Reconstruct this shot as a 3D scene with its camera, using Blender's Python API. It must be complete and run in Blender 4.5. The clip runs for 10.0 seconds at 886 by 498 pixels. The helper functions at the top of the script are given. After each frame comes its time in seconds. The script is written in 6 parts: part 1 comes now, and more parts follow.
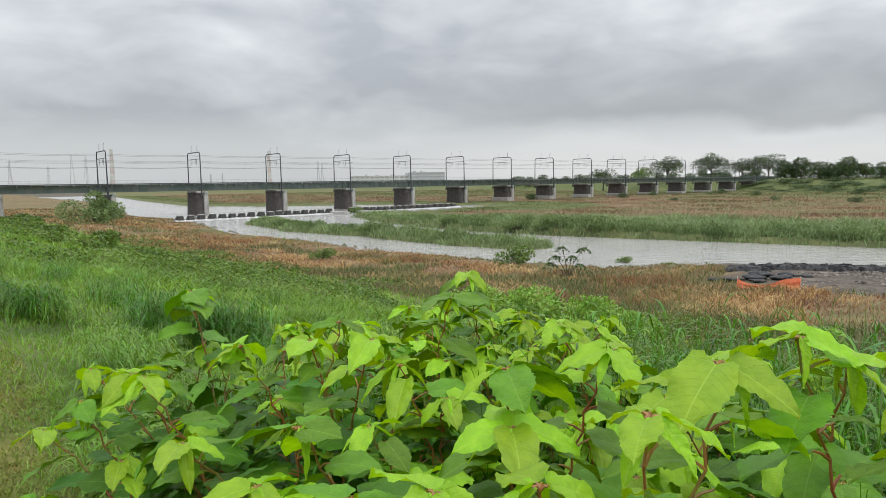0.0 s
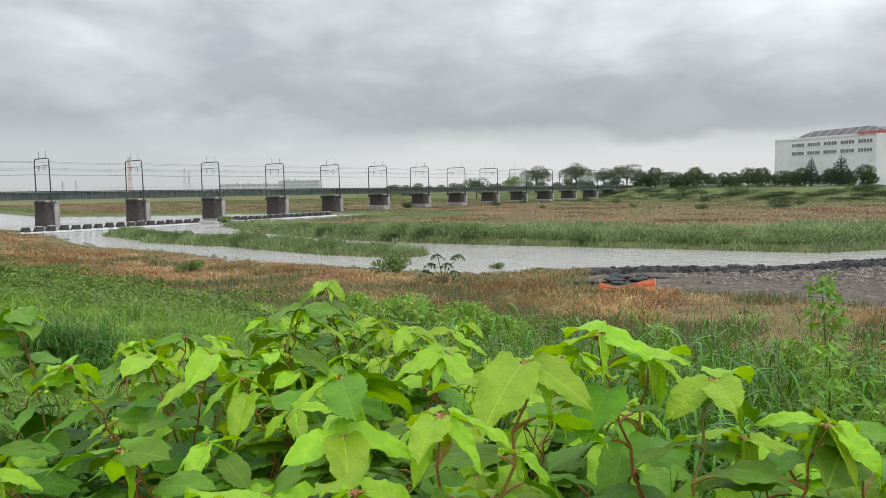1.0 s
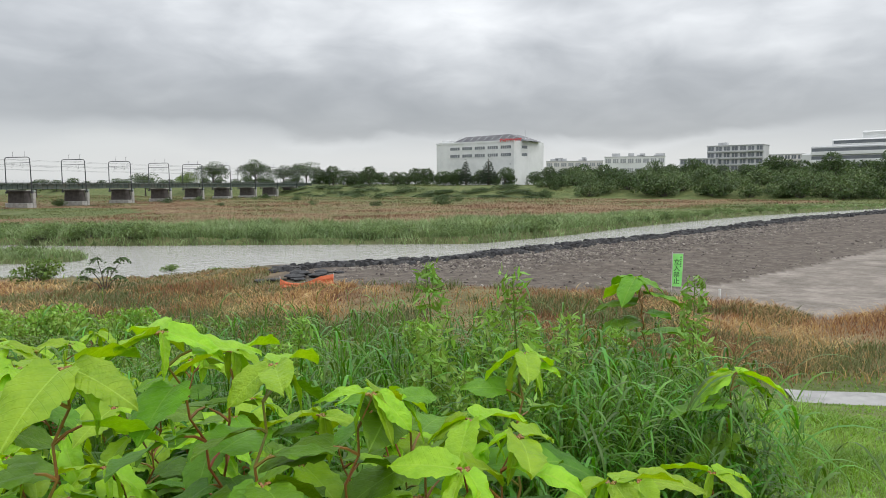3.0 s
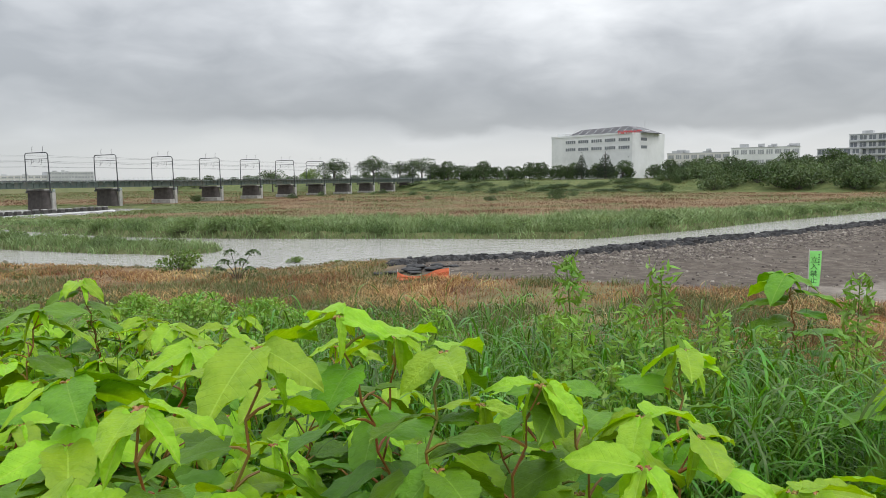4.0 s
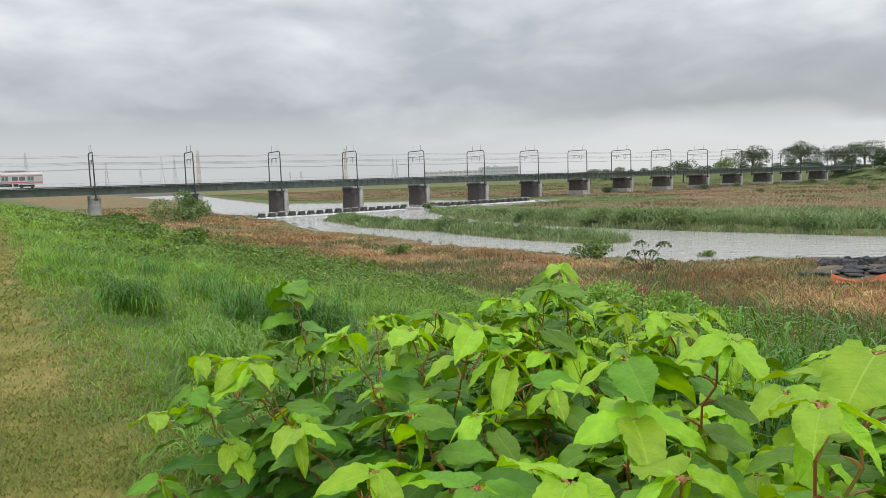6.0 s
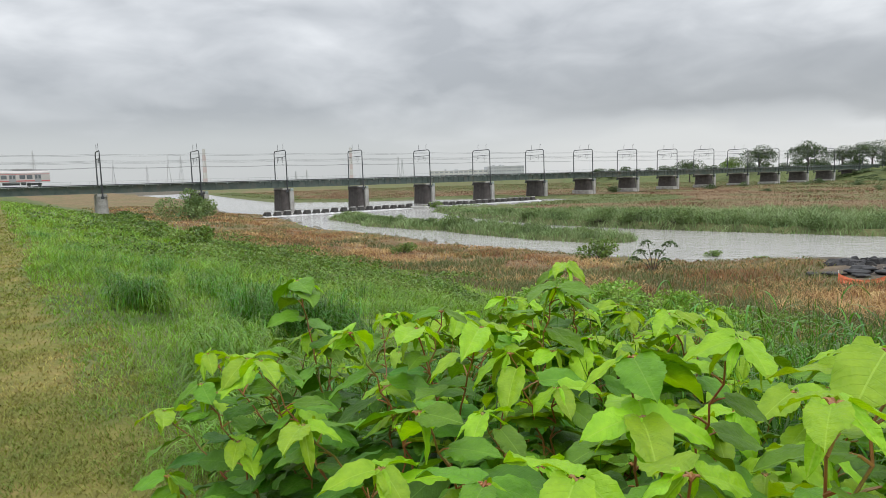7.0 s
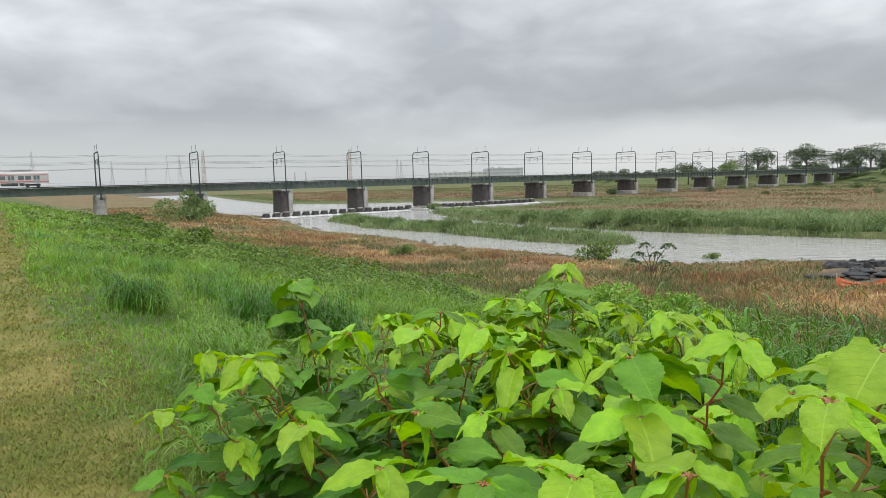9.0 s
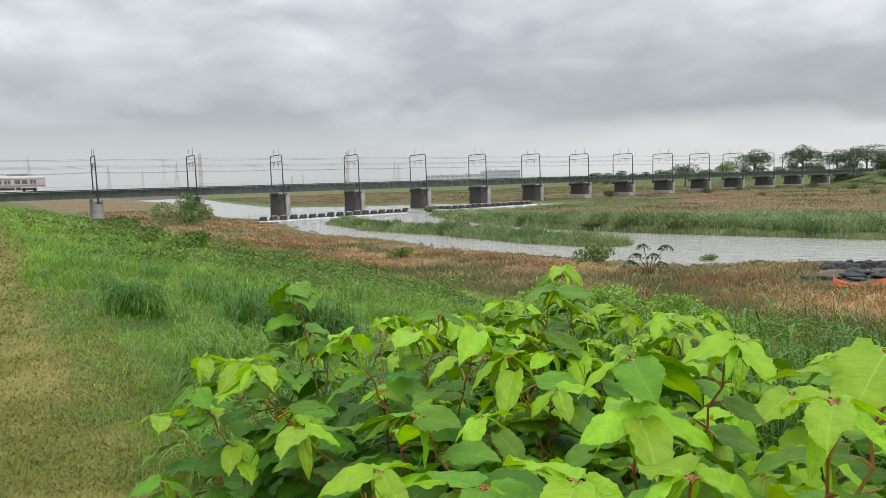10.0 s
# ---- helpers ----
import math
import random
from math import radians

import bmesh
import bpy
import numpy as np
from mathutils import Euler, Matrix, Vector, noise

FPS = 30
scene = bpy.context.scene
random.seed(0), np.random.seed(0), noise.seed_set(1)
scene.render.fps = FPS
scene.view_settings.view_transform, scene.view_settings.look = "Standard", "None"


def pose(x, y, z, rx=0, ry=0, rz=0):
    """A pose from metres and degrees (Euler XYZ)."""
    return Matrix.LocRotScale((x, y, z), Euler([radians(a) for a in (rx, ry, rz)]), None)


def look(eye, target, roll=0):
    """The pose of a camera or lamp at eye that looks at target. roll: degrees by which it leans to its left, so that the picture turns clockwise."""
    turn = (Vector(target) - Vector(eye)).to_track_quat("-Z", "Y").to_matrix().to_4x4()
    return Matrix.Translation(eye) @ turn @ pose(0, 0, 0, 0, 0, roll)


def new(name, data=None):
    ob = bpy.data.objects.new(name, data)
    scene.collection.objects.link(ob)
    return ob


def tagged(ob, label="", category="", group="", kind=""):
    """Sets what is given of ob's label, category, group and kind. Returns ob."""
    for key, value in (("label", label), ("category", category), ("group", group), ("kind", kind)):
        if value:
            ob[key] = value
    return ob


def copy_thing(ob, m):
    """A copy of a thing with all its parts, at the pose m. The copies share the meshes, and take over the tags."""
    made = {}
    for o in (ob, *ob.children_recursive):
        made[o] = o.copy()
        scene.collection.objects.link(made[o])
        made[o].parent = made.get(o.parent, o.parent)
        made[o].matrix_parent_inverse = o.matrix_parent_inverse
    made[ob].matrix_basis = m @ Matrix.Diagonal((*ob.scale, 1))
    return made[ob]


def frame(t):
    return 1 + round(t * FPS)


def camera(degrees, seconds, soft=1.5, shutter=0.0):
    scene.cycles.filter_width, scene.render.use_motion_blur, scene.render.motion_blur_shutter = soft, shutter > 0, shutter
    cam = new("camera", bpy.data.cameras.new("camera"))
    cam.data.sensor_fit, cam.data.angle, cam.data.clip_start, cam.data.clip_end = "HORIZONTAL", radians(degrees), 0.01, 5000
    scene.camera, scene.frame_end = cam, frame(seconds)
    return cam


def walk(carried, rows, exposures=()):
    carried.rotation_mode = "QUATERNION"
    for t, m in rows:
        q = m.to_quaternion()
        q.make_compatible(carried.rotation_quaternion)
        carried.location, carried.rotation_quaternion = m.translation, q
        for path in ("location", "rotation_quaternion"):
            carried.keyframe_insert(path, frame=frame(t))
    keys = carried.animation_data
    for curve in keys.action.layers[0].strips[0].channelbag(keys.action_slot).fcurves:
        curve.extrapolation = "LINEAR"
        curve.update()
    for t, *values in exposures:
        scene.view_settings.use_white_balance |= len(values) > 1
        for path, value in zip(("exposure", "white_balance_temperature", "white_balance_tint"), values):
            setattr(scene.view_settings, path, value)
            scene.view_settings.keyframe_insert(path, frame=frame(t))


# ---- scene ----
cam = camera(66.20, 10.0, soft=0.8)
# seconds, x, y, height, tilt, lean, heading
ROWS = [
    (0, 0.055, -0.002, 7.182, 84.50, 0.90, -3.04),
    (0.5, 0.079, -0.012, 7.183, 84.61, 0.92, -5.19),
    (1, 0.145, -0.031, 7.184, 85.04, 0.90, -13.42),
    (1.5, 0.227, -0.044, 7.180, 85.15, 0.60, -24.06),
    (2, 0.293, -0.098, 7.183, 85.04, -0.02, -34.35),
    (3.5, 0.311, -0.142, 7.171, 84.50, 0.38, -40.00),
    (4, 0.243, -0.069, 7.166, 84.17, 0.83, -30.25),
    (4.5, 0.139, -0.032, 7.168, 84.32, 1.45, -17.68),
    (5, 0.044, -0.004, 7.170, 84.19, 1.80, -6.19),
    (5.5, -0.021, 0.007, 7.171, 84.22, 2.10, 2.03),
    (7, -0.033, 0.011, 7.163, 84.17, 1.72, 3.58),
    (7.5, -0.035, 0.010, 7.164, 84.10, 1.70, 3.34),
    (8, -0.037, 0.001, 7.162, 84.03, 1.66, 3.37),
    (8.5, -0.036, 0.002, 7.161, 84.17, 1.59, 3.44),
    (9, -0.034, 0.005, 7.162, 84.32, 1.58, 3.49),
    (9.5, -0.038, 0.008, 7.159, 84.38, 1.56, 3.49),
    (10, -0.037, 0.014, 7.160, 84.53, 1.80, 3.26),
]
walk(cam, [(r[0], pose(*r[1:])) for r in ROWS])

# ---- light ----
world = bpy.data.worlds.new("overcast_sky")
scene.world = world
world.use_nodes = True


def sky_world():
    nt = world.node_tree
    nt.nodes.clear()
    N, K = nt.nodes.new, nt.links.new
    out, bg = N("ShaderNodeOutputWorld"), N("ShaderNodeBackground")
    tc, sep = N("ShaderNodeTexCoord"), N("ShaderNodeSeparateXYZ")
    K(tc.outputs["Generated"], sep.inputs[0])

    def math_node(op, a, b=None, clamp=False):
        m = N("ShaderNodeMath")
        m.operation, m.use_clamp = op, clamp
        for i, v in enumerate((a, b)):
            if v is None:
                continue
            if isinstance(v, (int, float)):
                m.inputs[i].default_value = v
            else:
                K(v, m.inputs[i])
        return m.outputs[0]

    up = math_node("MAXIMUM", sep.outputs["Z"], 0.0)
    # soft cloud masses, wider than they are high
    flat = N("ShaderNodeVectorMath")
    flat.operation = "MULTIPLY"
    flat.inputs[1].default_value = (1.0, 1.0, 2.5)
    K(tc.outputs["Generated"], flat.inputs[0])

    def cloud(scale, detail, rough, offset, warp):
        mp, no = N("ShaderNodeMapping"), N("ShaderNodeTexNoise")
        mp.inputs["Location"].default_value = offset
        K(flat.outputs[0], mp.inputs["Vector"])
        K(mp.outputs[0], no.inputs["Vector"])
        no.inputs["Scale"].default_value, no.inputs["Detail"].default_value = scale, detail
        no.inputs["Roughness"].default_value, no.inputs["Distortion"].default_value = rough, warp
        return no.outputs["Fac"]

    def rise(lo, hi, value):
        r = N("ShaderNodeMapRange")
        r.interpolation_type = "SMOOTHSTEP"
        r.inputs[1].default_value, r.inputs[2].default_value = lo, hi
        K(value, r.inputs[0])
        return r.outputs[0]

    def blend(fac, a, b):
        x = N("ShaderNodeMix")
        x.data_type = "RGBA"
        K(fac, x.inputs[0])
        for sock, c in ((x.inputs[6], a), (x.inputs[7], b)):
            if isinstance(c, tuple):
                sock.default_value = (*c, 1)
            else:
                K(c, sock)
        return x.outputs[2]

    big, fine = cloud(3.1, 4, 0.45, (1.7, 0.2, 0.9), 0.3), cloud(9.0, 4, 0.5, (0.7, 3.1, 0), 0.35)
    mix = math_node("ADD", math_node("MULTIPLY", big, 0.70), math_node("MULTIPLY", fine, 0.30))
    ramp = N("ShaderNodeValToRGB")
    el = ramp.color_ramp.elements
    el[0].position, el[0].color = 0.36, (0.43, 0.45, 0.475, 1)
    el[1].position, el[1].color = 0.66, (0.84, 0.86, 0.88, 1)
    e = el.new(0.50)
    e.color = (0.60, 0.62, 0.645, 1)
    K(mix, ramp.inputs[0])
    # the long grey cloud base over the far side of the river, ragged below
    side = N("ShaderNodeVectorMath")
    side.operation = "DOT_PRODUCT"
    side.inputs[1].default_value = (math.sin(radians(38)), math.cos(radians(38)), 0)
    K(tc.outputs["Generated"], side.inputs[0])
    right = rise(0.70, 0.94, side.outputs["Value"])
    ragged = math_node("ADD", up, math_node("MULTIPLY", math_node("SUBTRACT", mix, 0.5), 0.16))
    base = math_node("MULTIPLY", rise(0.066, 0.090, ragged), math_node("SUBTRACT", 1.0, rise(0.09, 0.21, ragged)))
    deck = blend(math_node("MULTIPLY", math_node("MULTIPLY", base, right), 0.72), ramp.outputs[0], (0.37, 0.385, 0.405))
    # an overcast sky is about three times brighter overhead than low down
    gain = math_node("ADD", 0.95, math_node("MULTIPLY", math_node("POWER", up, 1.4), 2.6))
    mul = N("ShaderNodeVectorMath")
    mul.operation = "SCALE"
    K(deck, mul.inputs[0]), K(gain, mul.inputs["Scale"])
    # clear pale air under the cloud base, duller upstream
    low = math_node("SUBTRACT", 1.0, rise(0.035, 0.085, ragged))
    pale = blend(right, (0.62, 0.645, 0.66), (0.80, 0.815, 0.82))
    hz = N("ShaderNodeMix")
    hz.data_type = "RGBA"
    K(math_node("MULTIPLY", low, 0.85), hz.inputs[0])
    K(mul.outputs[0], hz.inputs[6]), K(pale, hz.inputs[7])
    sky = N("ShaderNodeTexSky")
    sky.sky_type, sky.sun_disc = "NISHITA", False
    sky.sun_elevation, sky.sun_rotation = radians(52), radians(160)
    sk = N("ShaderNodeVectorMath")
    sk.operation = "SCALE"
    sk.inputs["Scale"].default_value = 0.012
    K(sky.outputs[0], sk.inputs[0])
    add = N("ShaderNodeVectorMath")
    K(hz.outputs[2], add.inputs[0]), K(sk.outputs[0], add.inputs[1])
    K(add.outputs[0], bg.inputs[0])
    bg.inputs[1].default_value = 0.88
    K(bg.outputs[0], out.inputs[0])


sky_world()
sun = new("sun", bpy.data.lights.new("sun", "SUN"))
sun.data.energy, sun.data.angle, sun.data.color = 0.9, radians(40), (1.0, 0.98, 0.94)
sun.matrix_world = look((20, -60, 90), (0, 0, 0))
scene.view_settings.exposure = 0.0


# ---- materials ----
def mat(name, colors, rough=0.7, scale=1.0, detail=4, bump=0.0, bscale=None, metal=0.0, island=0.0, obj_rand=0.0, trans=None, spec=0.5, coords="Object", stretch=None):
    """colors: two or three base colours mixed by a noise at the given scale (per metre); island and obj_rand vary the brightness piece by piece."""
    m = bpy.data.materials.new(name)
    m.use_nodes = True
    nt = m.node_tree
    N, K = nt.nodes.new, nt.links.new
    bs = nt.nodes["Principled BSDF"]
    tc, no = N("ShaderNodeTexCoord"), N("ShaderNodeTexNoise")
    src = N("ShaderNodeNewGeometry").outputs["Position"] if coords == "World" else tc.outputs[coords]
    if stretch:
        mp = N("ShaderNodeMapping")
        mp.inputs["Scale"].default_value = stretch
        K(src, mp.inputs["Vector"])
        src = mp.outputs[0]
    K(src, no.inputs["Vector"])
    no.inputs["Scale"].default_value, no.inputs["Detail"].default_value = scale, detail
    no.inputs["Roughness"].default_value = 0.62
    rp = N("ShaderNodeValToRGB")
    el = rp.color_ramp.elements
    el[0].position, el[1].position = 0.32, 0.68
    el[0].color, el[1].color = (*colors[0], 1), (*colors[-1], 1)
    if len(colors) == 3:
        el.new(0.5).color = (*colors[1], 1)
    K(no.outputs["Fac"], rp.inputs[0])
    col = rp.outputs[0]
    if island or obj_rand:
        hsv = N("ShaderNodeHueSaturation")
        mr = N("ShaderNodeMapRange")
        amount = island or obj_rand
        mr.inputs[3].default_value, mr.inputs[4].default_value = 1 - amount, 1 + amount
        rnd = N("ShaderNodeNewGeometry").outputs["Random Per Island"] if island else N("ShaderNodeObjectInfo").outputs["Random"]
        K(rnd, mr.inputs[0]), K(mr.outputs[0], hsv.inputs["Value"])
        m2 = N("ShaderNodeMapRange")
        m2.inputs[3].default_value, m2.inputs[4].default_value = 0.5 - 0.05 * amount, 0.5 + 0.05 * amount
        K(rnd, m2.inputs[0]), K(m2.outputs[0], hsv.inputs["Hue"])
        K(col, hsv.inputs["Color"])
        col = hsv.outputs[0]
    K(col, bs.inputs["Base Color"])
    bs.inputs["Roughness"].default_value, bs.inputs["Metallic"].default_value = rough, metal
    bs.inputs["Specular IOR Level"].default_value = spec
    if bump:
        nb, bp = N("ShaderNodeTexNoise"), N("ShaderNodeBump")
        nb.inputs["Scale"].default_value, nb.inputs["Detail"].default_value = bscale or scale * 6, 5
        K(src, nb.inputs["Vector"]), K(nb.outputs["Fac"], bp.inputs["Height"])
        bp.inputs["Strength"].default_value, bp.inputs["Distance"].default_value = bump, 0.4 / (bscale or scale * 6)
        K(bp.outputs[0], bs.inputs["Normal"])
    if trans:
        tr, mx, out = N("ShaderNodeBsdfTranslucent"), N("ShaderNodeMixShader"), nt.nodes["Material Output"]
        hs = N("ShaderNodeHueSaturation")
        hs.inputs["Hue"].default_value, hs.inputs["Saturation"].default_value, hs.inputs["Value"].default_value = 0.485, 1.1, 1.5
        K(col, hs.inputs["Color"]), K(hs.outputs[0], tr.inputs["Color"])
        mx.inputs[0].default_value = trans
        K(bs.outputs[0], mx.inputs[1]), K(tr.outputs[0], mx.inputs[2]), K(mx.outputs[0], out.inputs[0])
    return m


GIRDER = mat("girder_paint", [(0.08, 0.11, 0.10), (0.12, 0.155, 0.14), (0.17, 0.175, 0.15)], 0.6, 0.5, 5, 0.15, 3)
GIRDER_TOP = mat("walkway_steel", [(0.25, 0.30, 0.28), (0.38, 0.43, 0.41)], 0.6, 1.5)
PIER = mat("pier_brick", [(0.045, 0.04, 0.04), (0.075, 0.066, 0.062), (0.10, 0.09, 0.085)], 0.85, 0.8, 6, 0.4, 4)
CONCRETE = mat("pale_concrete", [(0.24, 0.23, 0.21), (0.36, 0.35, 0.33), (0.46, 0.45, 0.43)], 0.85, 0.7, 6, 0.2, 5)
DARKSTEEL = mat("mast_steel", [(0.03, 0.035, 0.04), (0.06, 0.065, 0.07)], 0.55, 2)
WIRE = mat("wire", [(0.10, 0.105, 0.11), (0.14, 0.145, 0.15)], 0.5, 2)
STONE = mat("sill_block", [(0.10, 0.095, 0.09), (0.22, 0.21, 0.20)], 0.7, 0.8, 5, 0.3, 5)

# ---- plan of the place ----
WATER_Z, CREST_Z, PLAIN_Z = 0.0, 5.57, 1.0
BR0 = Vector((-91.33, 159.44, 0))          # first pier over the toe of the levee
BRD = Vector((0.8143, 0.5805, 0))          # the railway's line
BRN = Vector((-0.5805, 0.8143, 0))
SPAN = 22.4
# waterlines of the river, upstream to downstream
NEAR_BANK = [(-330, 640), (-150, 350), (-90, 220), (-72, 184), (-48, 152), (-26, 106), (-16, 92.5), (-4, 77), (7.5, 64), (17, 54.5), (26, 47.5), (34, 44), (42, 43), (63, 42.8), (82, 43), (107, 43), (135, 43), (200, 40), (420, 10)]
FAR_BANK = [(-290, 680), (-150, 395), (-84, 268), (-50, 246), (-22, 248), (4, 236), (22, 220), (29, 206), (24, 192), (8, 174), (-6, 163), (-12, 155), (-4, 128), (9, 102), (19, 91), (29, 82), (42, 71), (55, 60), (74, 61), (89, 64), (113, 67), (142, 69), (178, 66), (240, 60), (420, 30)]
ISLAND = [(-28, 134), (-16, 110), (-5, 97.5), (6, 82.5), (13, 75)]


def seg_dist(px, py, line):
    """Signed distance from points to an open polyline (positive on its left), by the nearest segment."""
    best = np.full(px.shape, 1e9)
    sign = np.ones(px.shape)
    for (ax, ay), (bx, by) in zip(line[:-1], line[1:]):
        dx, dy = bx - ax, by - ay
        t = np.clip(((px - ax) * dx + (py - ay) * dy) / (dx * dx + dy * dy), 0, 1)
        d = np.hypot(px - ax - t * dx, py - ay - t * dy)
        s = np.sign(dx * (py - ay) - dy * (px - ax))
        near = d < best - 1e-6
        best, sign = np.where(near, d, best), np.where(near, s, sign)
    return best * sign


def sstep(a, b, x):
    t = np.clip((x - a) / (b - a), 0, 1)
    return t * t * (3 - 2 * t)


def vnoise(x, y, s, seed=0):
    """Smooth value noise on a grid of cells s metres wide, 0 to 1."""
    u, v = np.asarray(x) / s + 131.7 * seed, np.asarray(y) / s - 57.3 * seed
    i, j = np.floor(u), np.floor(v)
    fu, fv = u - i, v - j
    fu, fv = fu * fu * (3 - 2 * fu), fv * fv * (3 - 2 * fv)

    def h(a, b):
        q = np.sin(a * 127.1 + b * 311.7 + seed * 17.3) * 43758.5453
        return q - np.floor(q)
    return (h(i, j) * (1 - fu) + h(i + 1, j) * fu) * (1 - fv) + (h(i, j + 1) * (1 - fu) + h(i + 1, j + 1) * fu) * fv


# gravel ridge along the near bank: its crest and the toe on the land side
RIDGE = [(20, 45), (26, 44.5), (34, 41.5), (42, 40.8), (63, 40.5), (82, 40.6), (107, 40.6), (135, 40.5), (200, 37)]
RIDGE_TOE = [(20, 37.5), (26.5, 30.5), (33, 23), (41, 20.5), (56, 20.5), (72, 21.5), (130, 24), (190, 20)]
FAR_LEVEE = [(95, 620), (188, 358), (235, 240), (285, 90), (330, -40), (380, -220)]


def land(x, y):
    """Height of the ground and the cover's weights at plan points."""
    x, y = np.asarray(x, float), np.asarray(y, float)
    R, L = 0.8 * x + 0.6 * y, -0.6 * x + 0.8 * y
    z = np.full(x.shape, PLAIN_Z) + 0.35 * (vnoise(x, y, 17, 1) - 0.5) + 0.12 * (vnoise(x, y, 3.1, 2) - 0.5)
    lev = sstep(23.0, 0.5, R) * 0.35 + 0.65 * np.clip((21.0 - R) / 20.0, 0, 1)
    lev = np.where(R < -4.5, np.clip(1 + (R + 4.5) / 14, 0, 1), lev)
    z = np.maximum(z, 0) + lev * (CREST_Z - PLAIN_Z)
    z = np.where((R < 1.0) & (R > -4.5), CREST_Z + 0.012 * (vnoise(x, y, 0.9, 3) - 0.5) - 0.04 * np.exp(-((R + 0.35) / 0.5) ** 2), z)
    dn, df, di = seg_dist(x, y, NEAR_BANK), seg_dist(x, y, FAR_BANK), np.abs(seg_dist(x, y, ISLAND))
    z = z - 0.86 * sstep(-30, -2, dn) * (dn < 0) * sstep(24, 14, x)      # the plain falls gently to the water
    wet = np.minimum(dn, -df)                     # positive inside the river
    bed = sstep(-1.2, 2.0, wet)
    z = z * (1 - bed) - 1.2 * bed
    isl = sstep(4.6, 2.2, di + 1.6 * (vnoise(x, y, 4, 5) - 0.5))
    z = z * (1 - isl) + 0.45 * isl
    # far side of the river: low bench with taller growth, then the plain
    far = sstep(0, 3, df)
    z = z - far * 0.45 * sstep(200, 20, df)
    # gravel ridge
    dr, dt = np.abs(seg_dist(x, y, RIDGE)), seg_dist(x, y, RIDGE_TOE)
    cr = np.clip(dt / np.maximum(dt + dr, 0.5), 0, 1)
    on = (dt > 0) & (dn < 0) & (x > 17)
    ridge = np.where(on, cr, 0)
    z = np.where(on, np.maximum(z, sstep(17, 25, x) * (0.85 + (0.1 + 0.3 * sstep(26, 50, x) + 0.6 * sstep(50, 110, x)) * sstep(0, 0.75, cr) + 0.18 * (vnoise(x, y, 2.2, 7) - 0.5) + 0.1 * (vnoise(x, y, 0.8, 8) - 0.5))), z)
    # far levee and the railway's banks
    dl = seg_dist(x, y, FAR_LEVEE)
    fl = np.clip((dl + 22) / 20, 0, 1)
    z = z + fl * (5.9 - PLAIN_Z) * (far > 0.5)
    k = (x - BR0.x) * BRD.x + (y - BR0.y) * BRD.y
    off = np.abs((x - BR0.x) * BRN.x + (y - BR0.y) * BRN.y)
    bank = np.clip((9.5 - off) / 6, 0, 1) * np.maximum(sstep(-22, -36, k), sstep(345, 352, k))
    z = np.where(bank > 0, np.maximum(z, PLAIN_Z + bank * (7.3 - PLAIN_Z)), z)
    return z, dict(R=R, L=L, dn=dn, df=df, di=di, wet=wet, isl=isl, on=on, cr=ridge, dt=dt, dl=dl, bank=bank)


def covers(x, y, z, q):
    n1, n2, n3 = vnoise(x, y, 11, 11), vnoise(x, y, 3.3, 12), vnoise(x, y, 38, 13)
    far = sstep(0, 2, q["df"])
    wob = (n1 - 0.5) * 5 + (n2 - 0.5) * 2
    brown_near = sstep(21.5, 24.0, q["R"] + wob * 0.7) * (1 - far) * sstep(-0.2, -2.0, q["wet"])
    brown_near *= 0.55 + 0.45 * sstep(0.3, 0.6, 0.6 * n1 + 0.4 * n2)
    band = q["df"] + wob * 2.5 + (n3 - 0.5) * 24
    brown_far = far * sstep(25, 33, band) * (0.3 + 0.7 * sstep(130, 85, band)) * sstep(-26, -34, q["dl"]) * (0.5 + 0.5 * sstep(0.3, 0.6, n1))
    brown = np.maximum(brown_near, brown_far)
    gravel = np.where(q["on"], 1.0, 0.0)
    # the flat gravel yard behind the ridge
    yard = np.where(q["dt"] < 0.3, 1.0, 0.0) * sstep(-11.0, -9.0, q["dt"] + (n2 - 0.5) * 3) * sstep(32, 35, x + (n2 - 0.5) * 4) * (1 - far)
    gravel = np.maximum(gravel, yard) * sstep(19, 23, x + (n2 - 0.5) * 4)
    bare = sstep(0.62, 0.2, q["R"] + (n2 - 0.5) * 0.5 + (vnoise(x, y, 0.5, 14) - 0.5) * 0.5) * sstep(-3.6, -2.8, q["R"])
    mud = sstep(-2.2, 0.2, q["wet"]) * (1 - q["isl"]) * (1 - 0.8 * (q["df"] > -1.5))
    # ground under thicket and tall grass, shade between the stems put into its colour
    gap_shade = np.maximum(sstep(0.75, 1.1, q["R"]) * sstep(3.0, 2.5, q["R"]) * sstep(-0.6, -0.2, q["L"]) * sstep(3.0, 2.6, q["L"]), sstep(1.4, 1.0, np.hypot(x - 2.2, y - 1.9)))
    return brown, gravel, bare, mud, yard, gap_shade


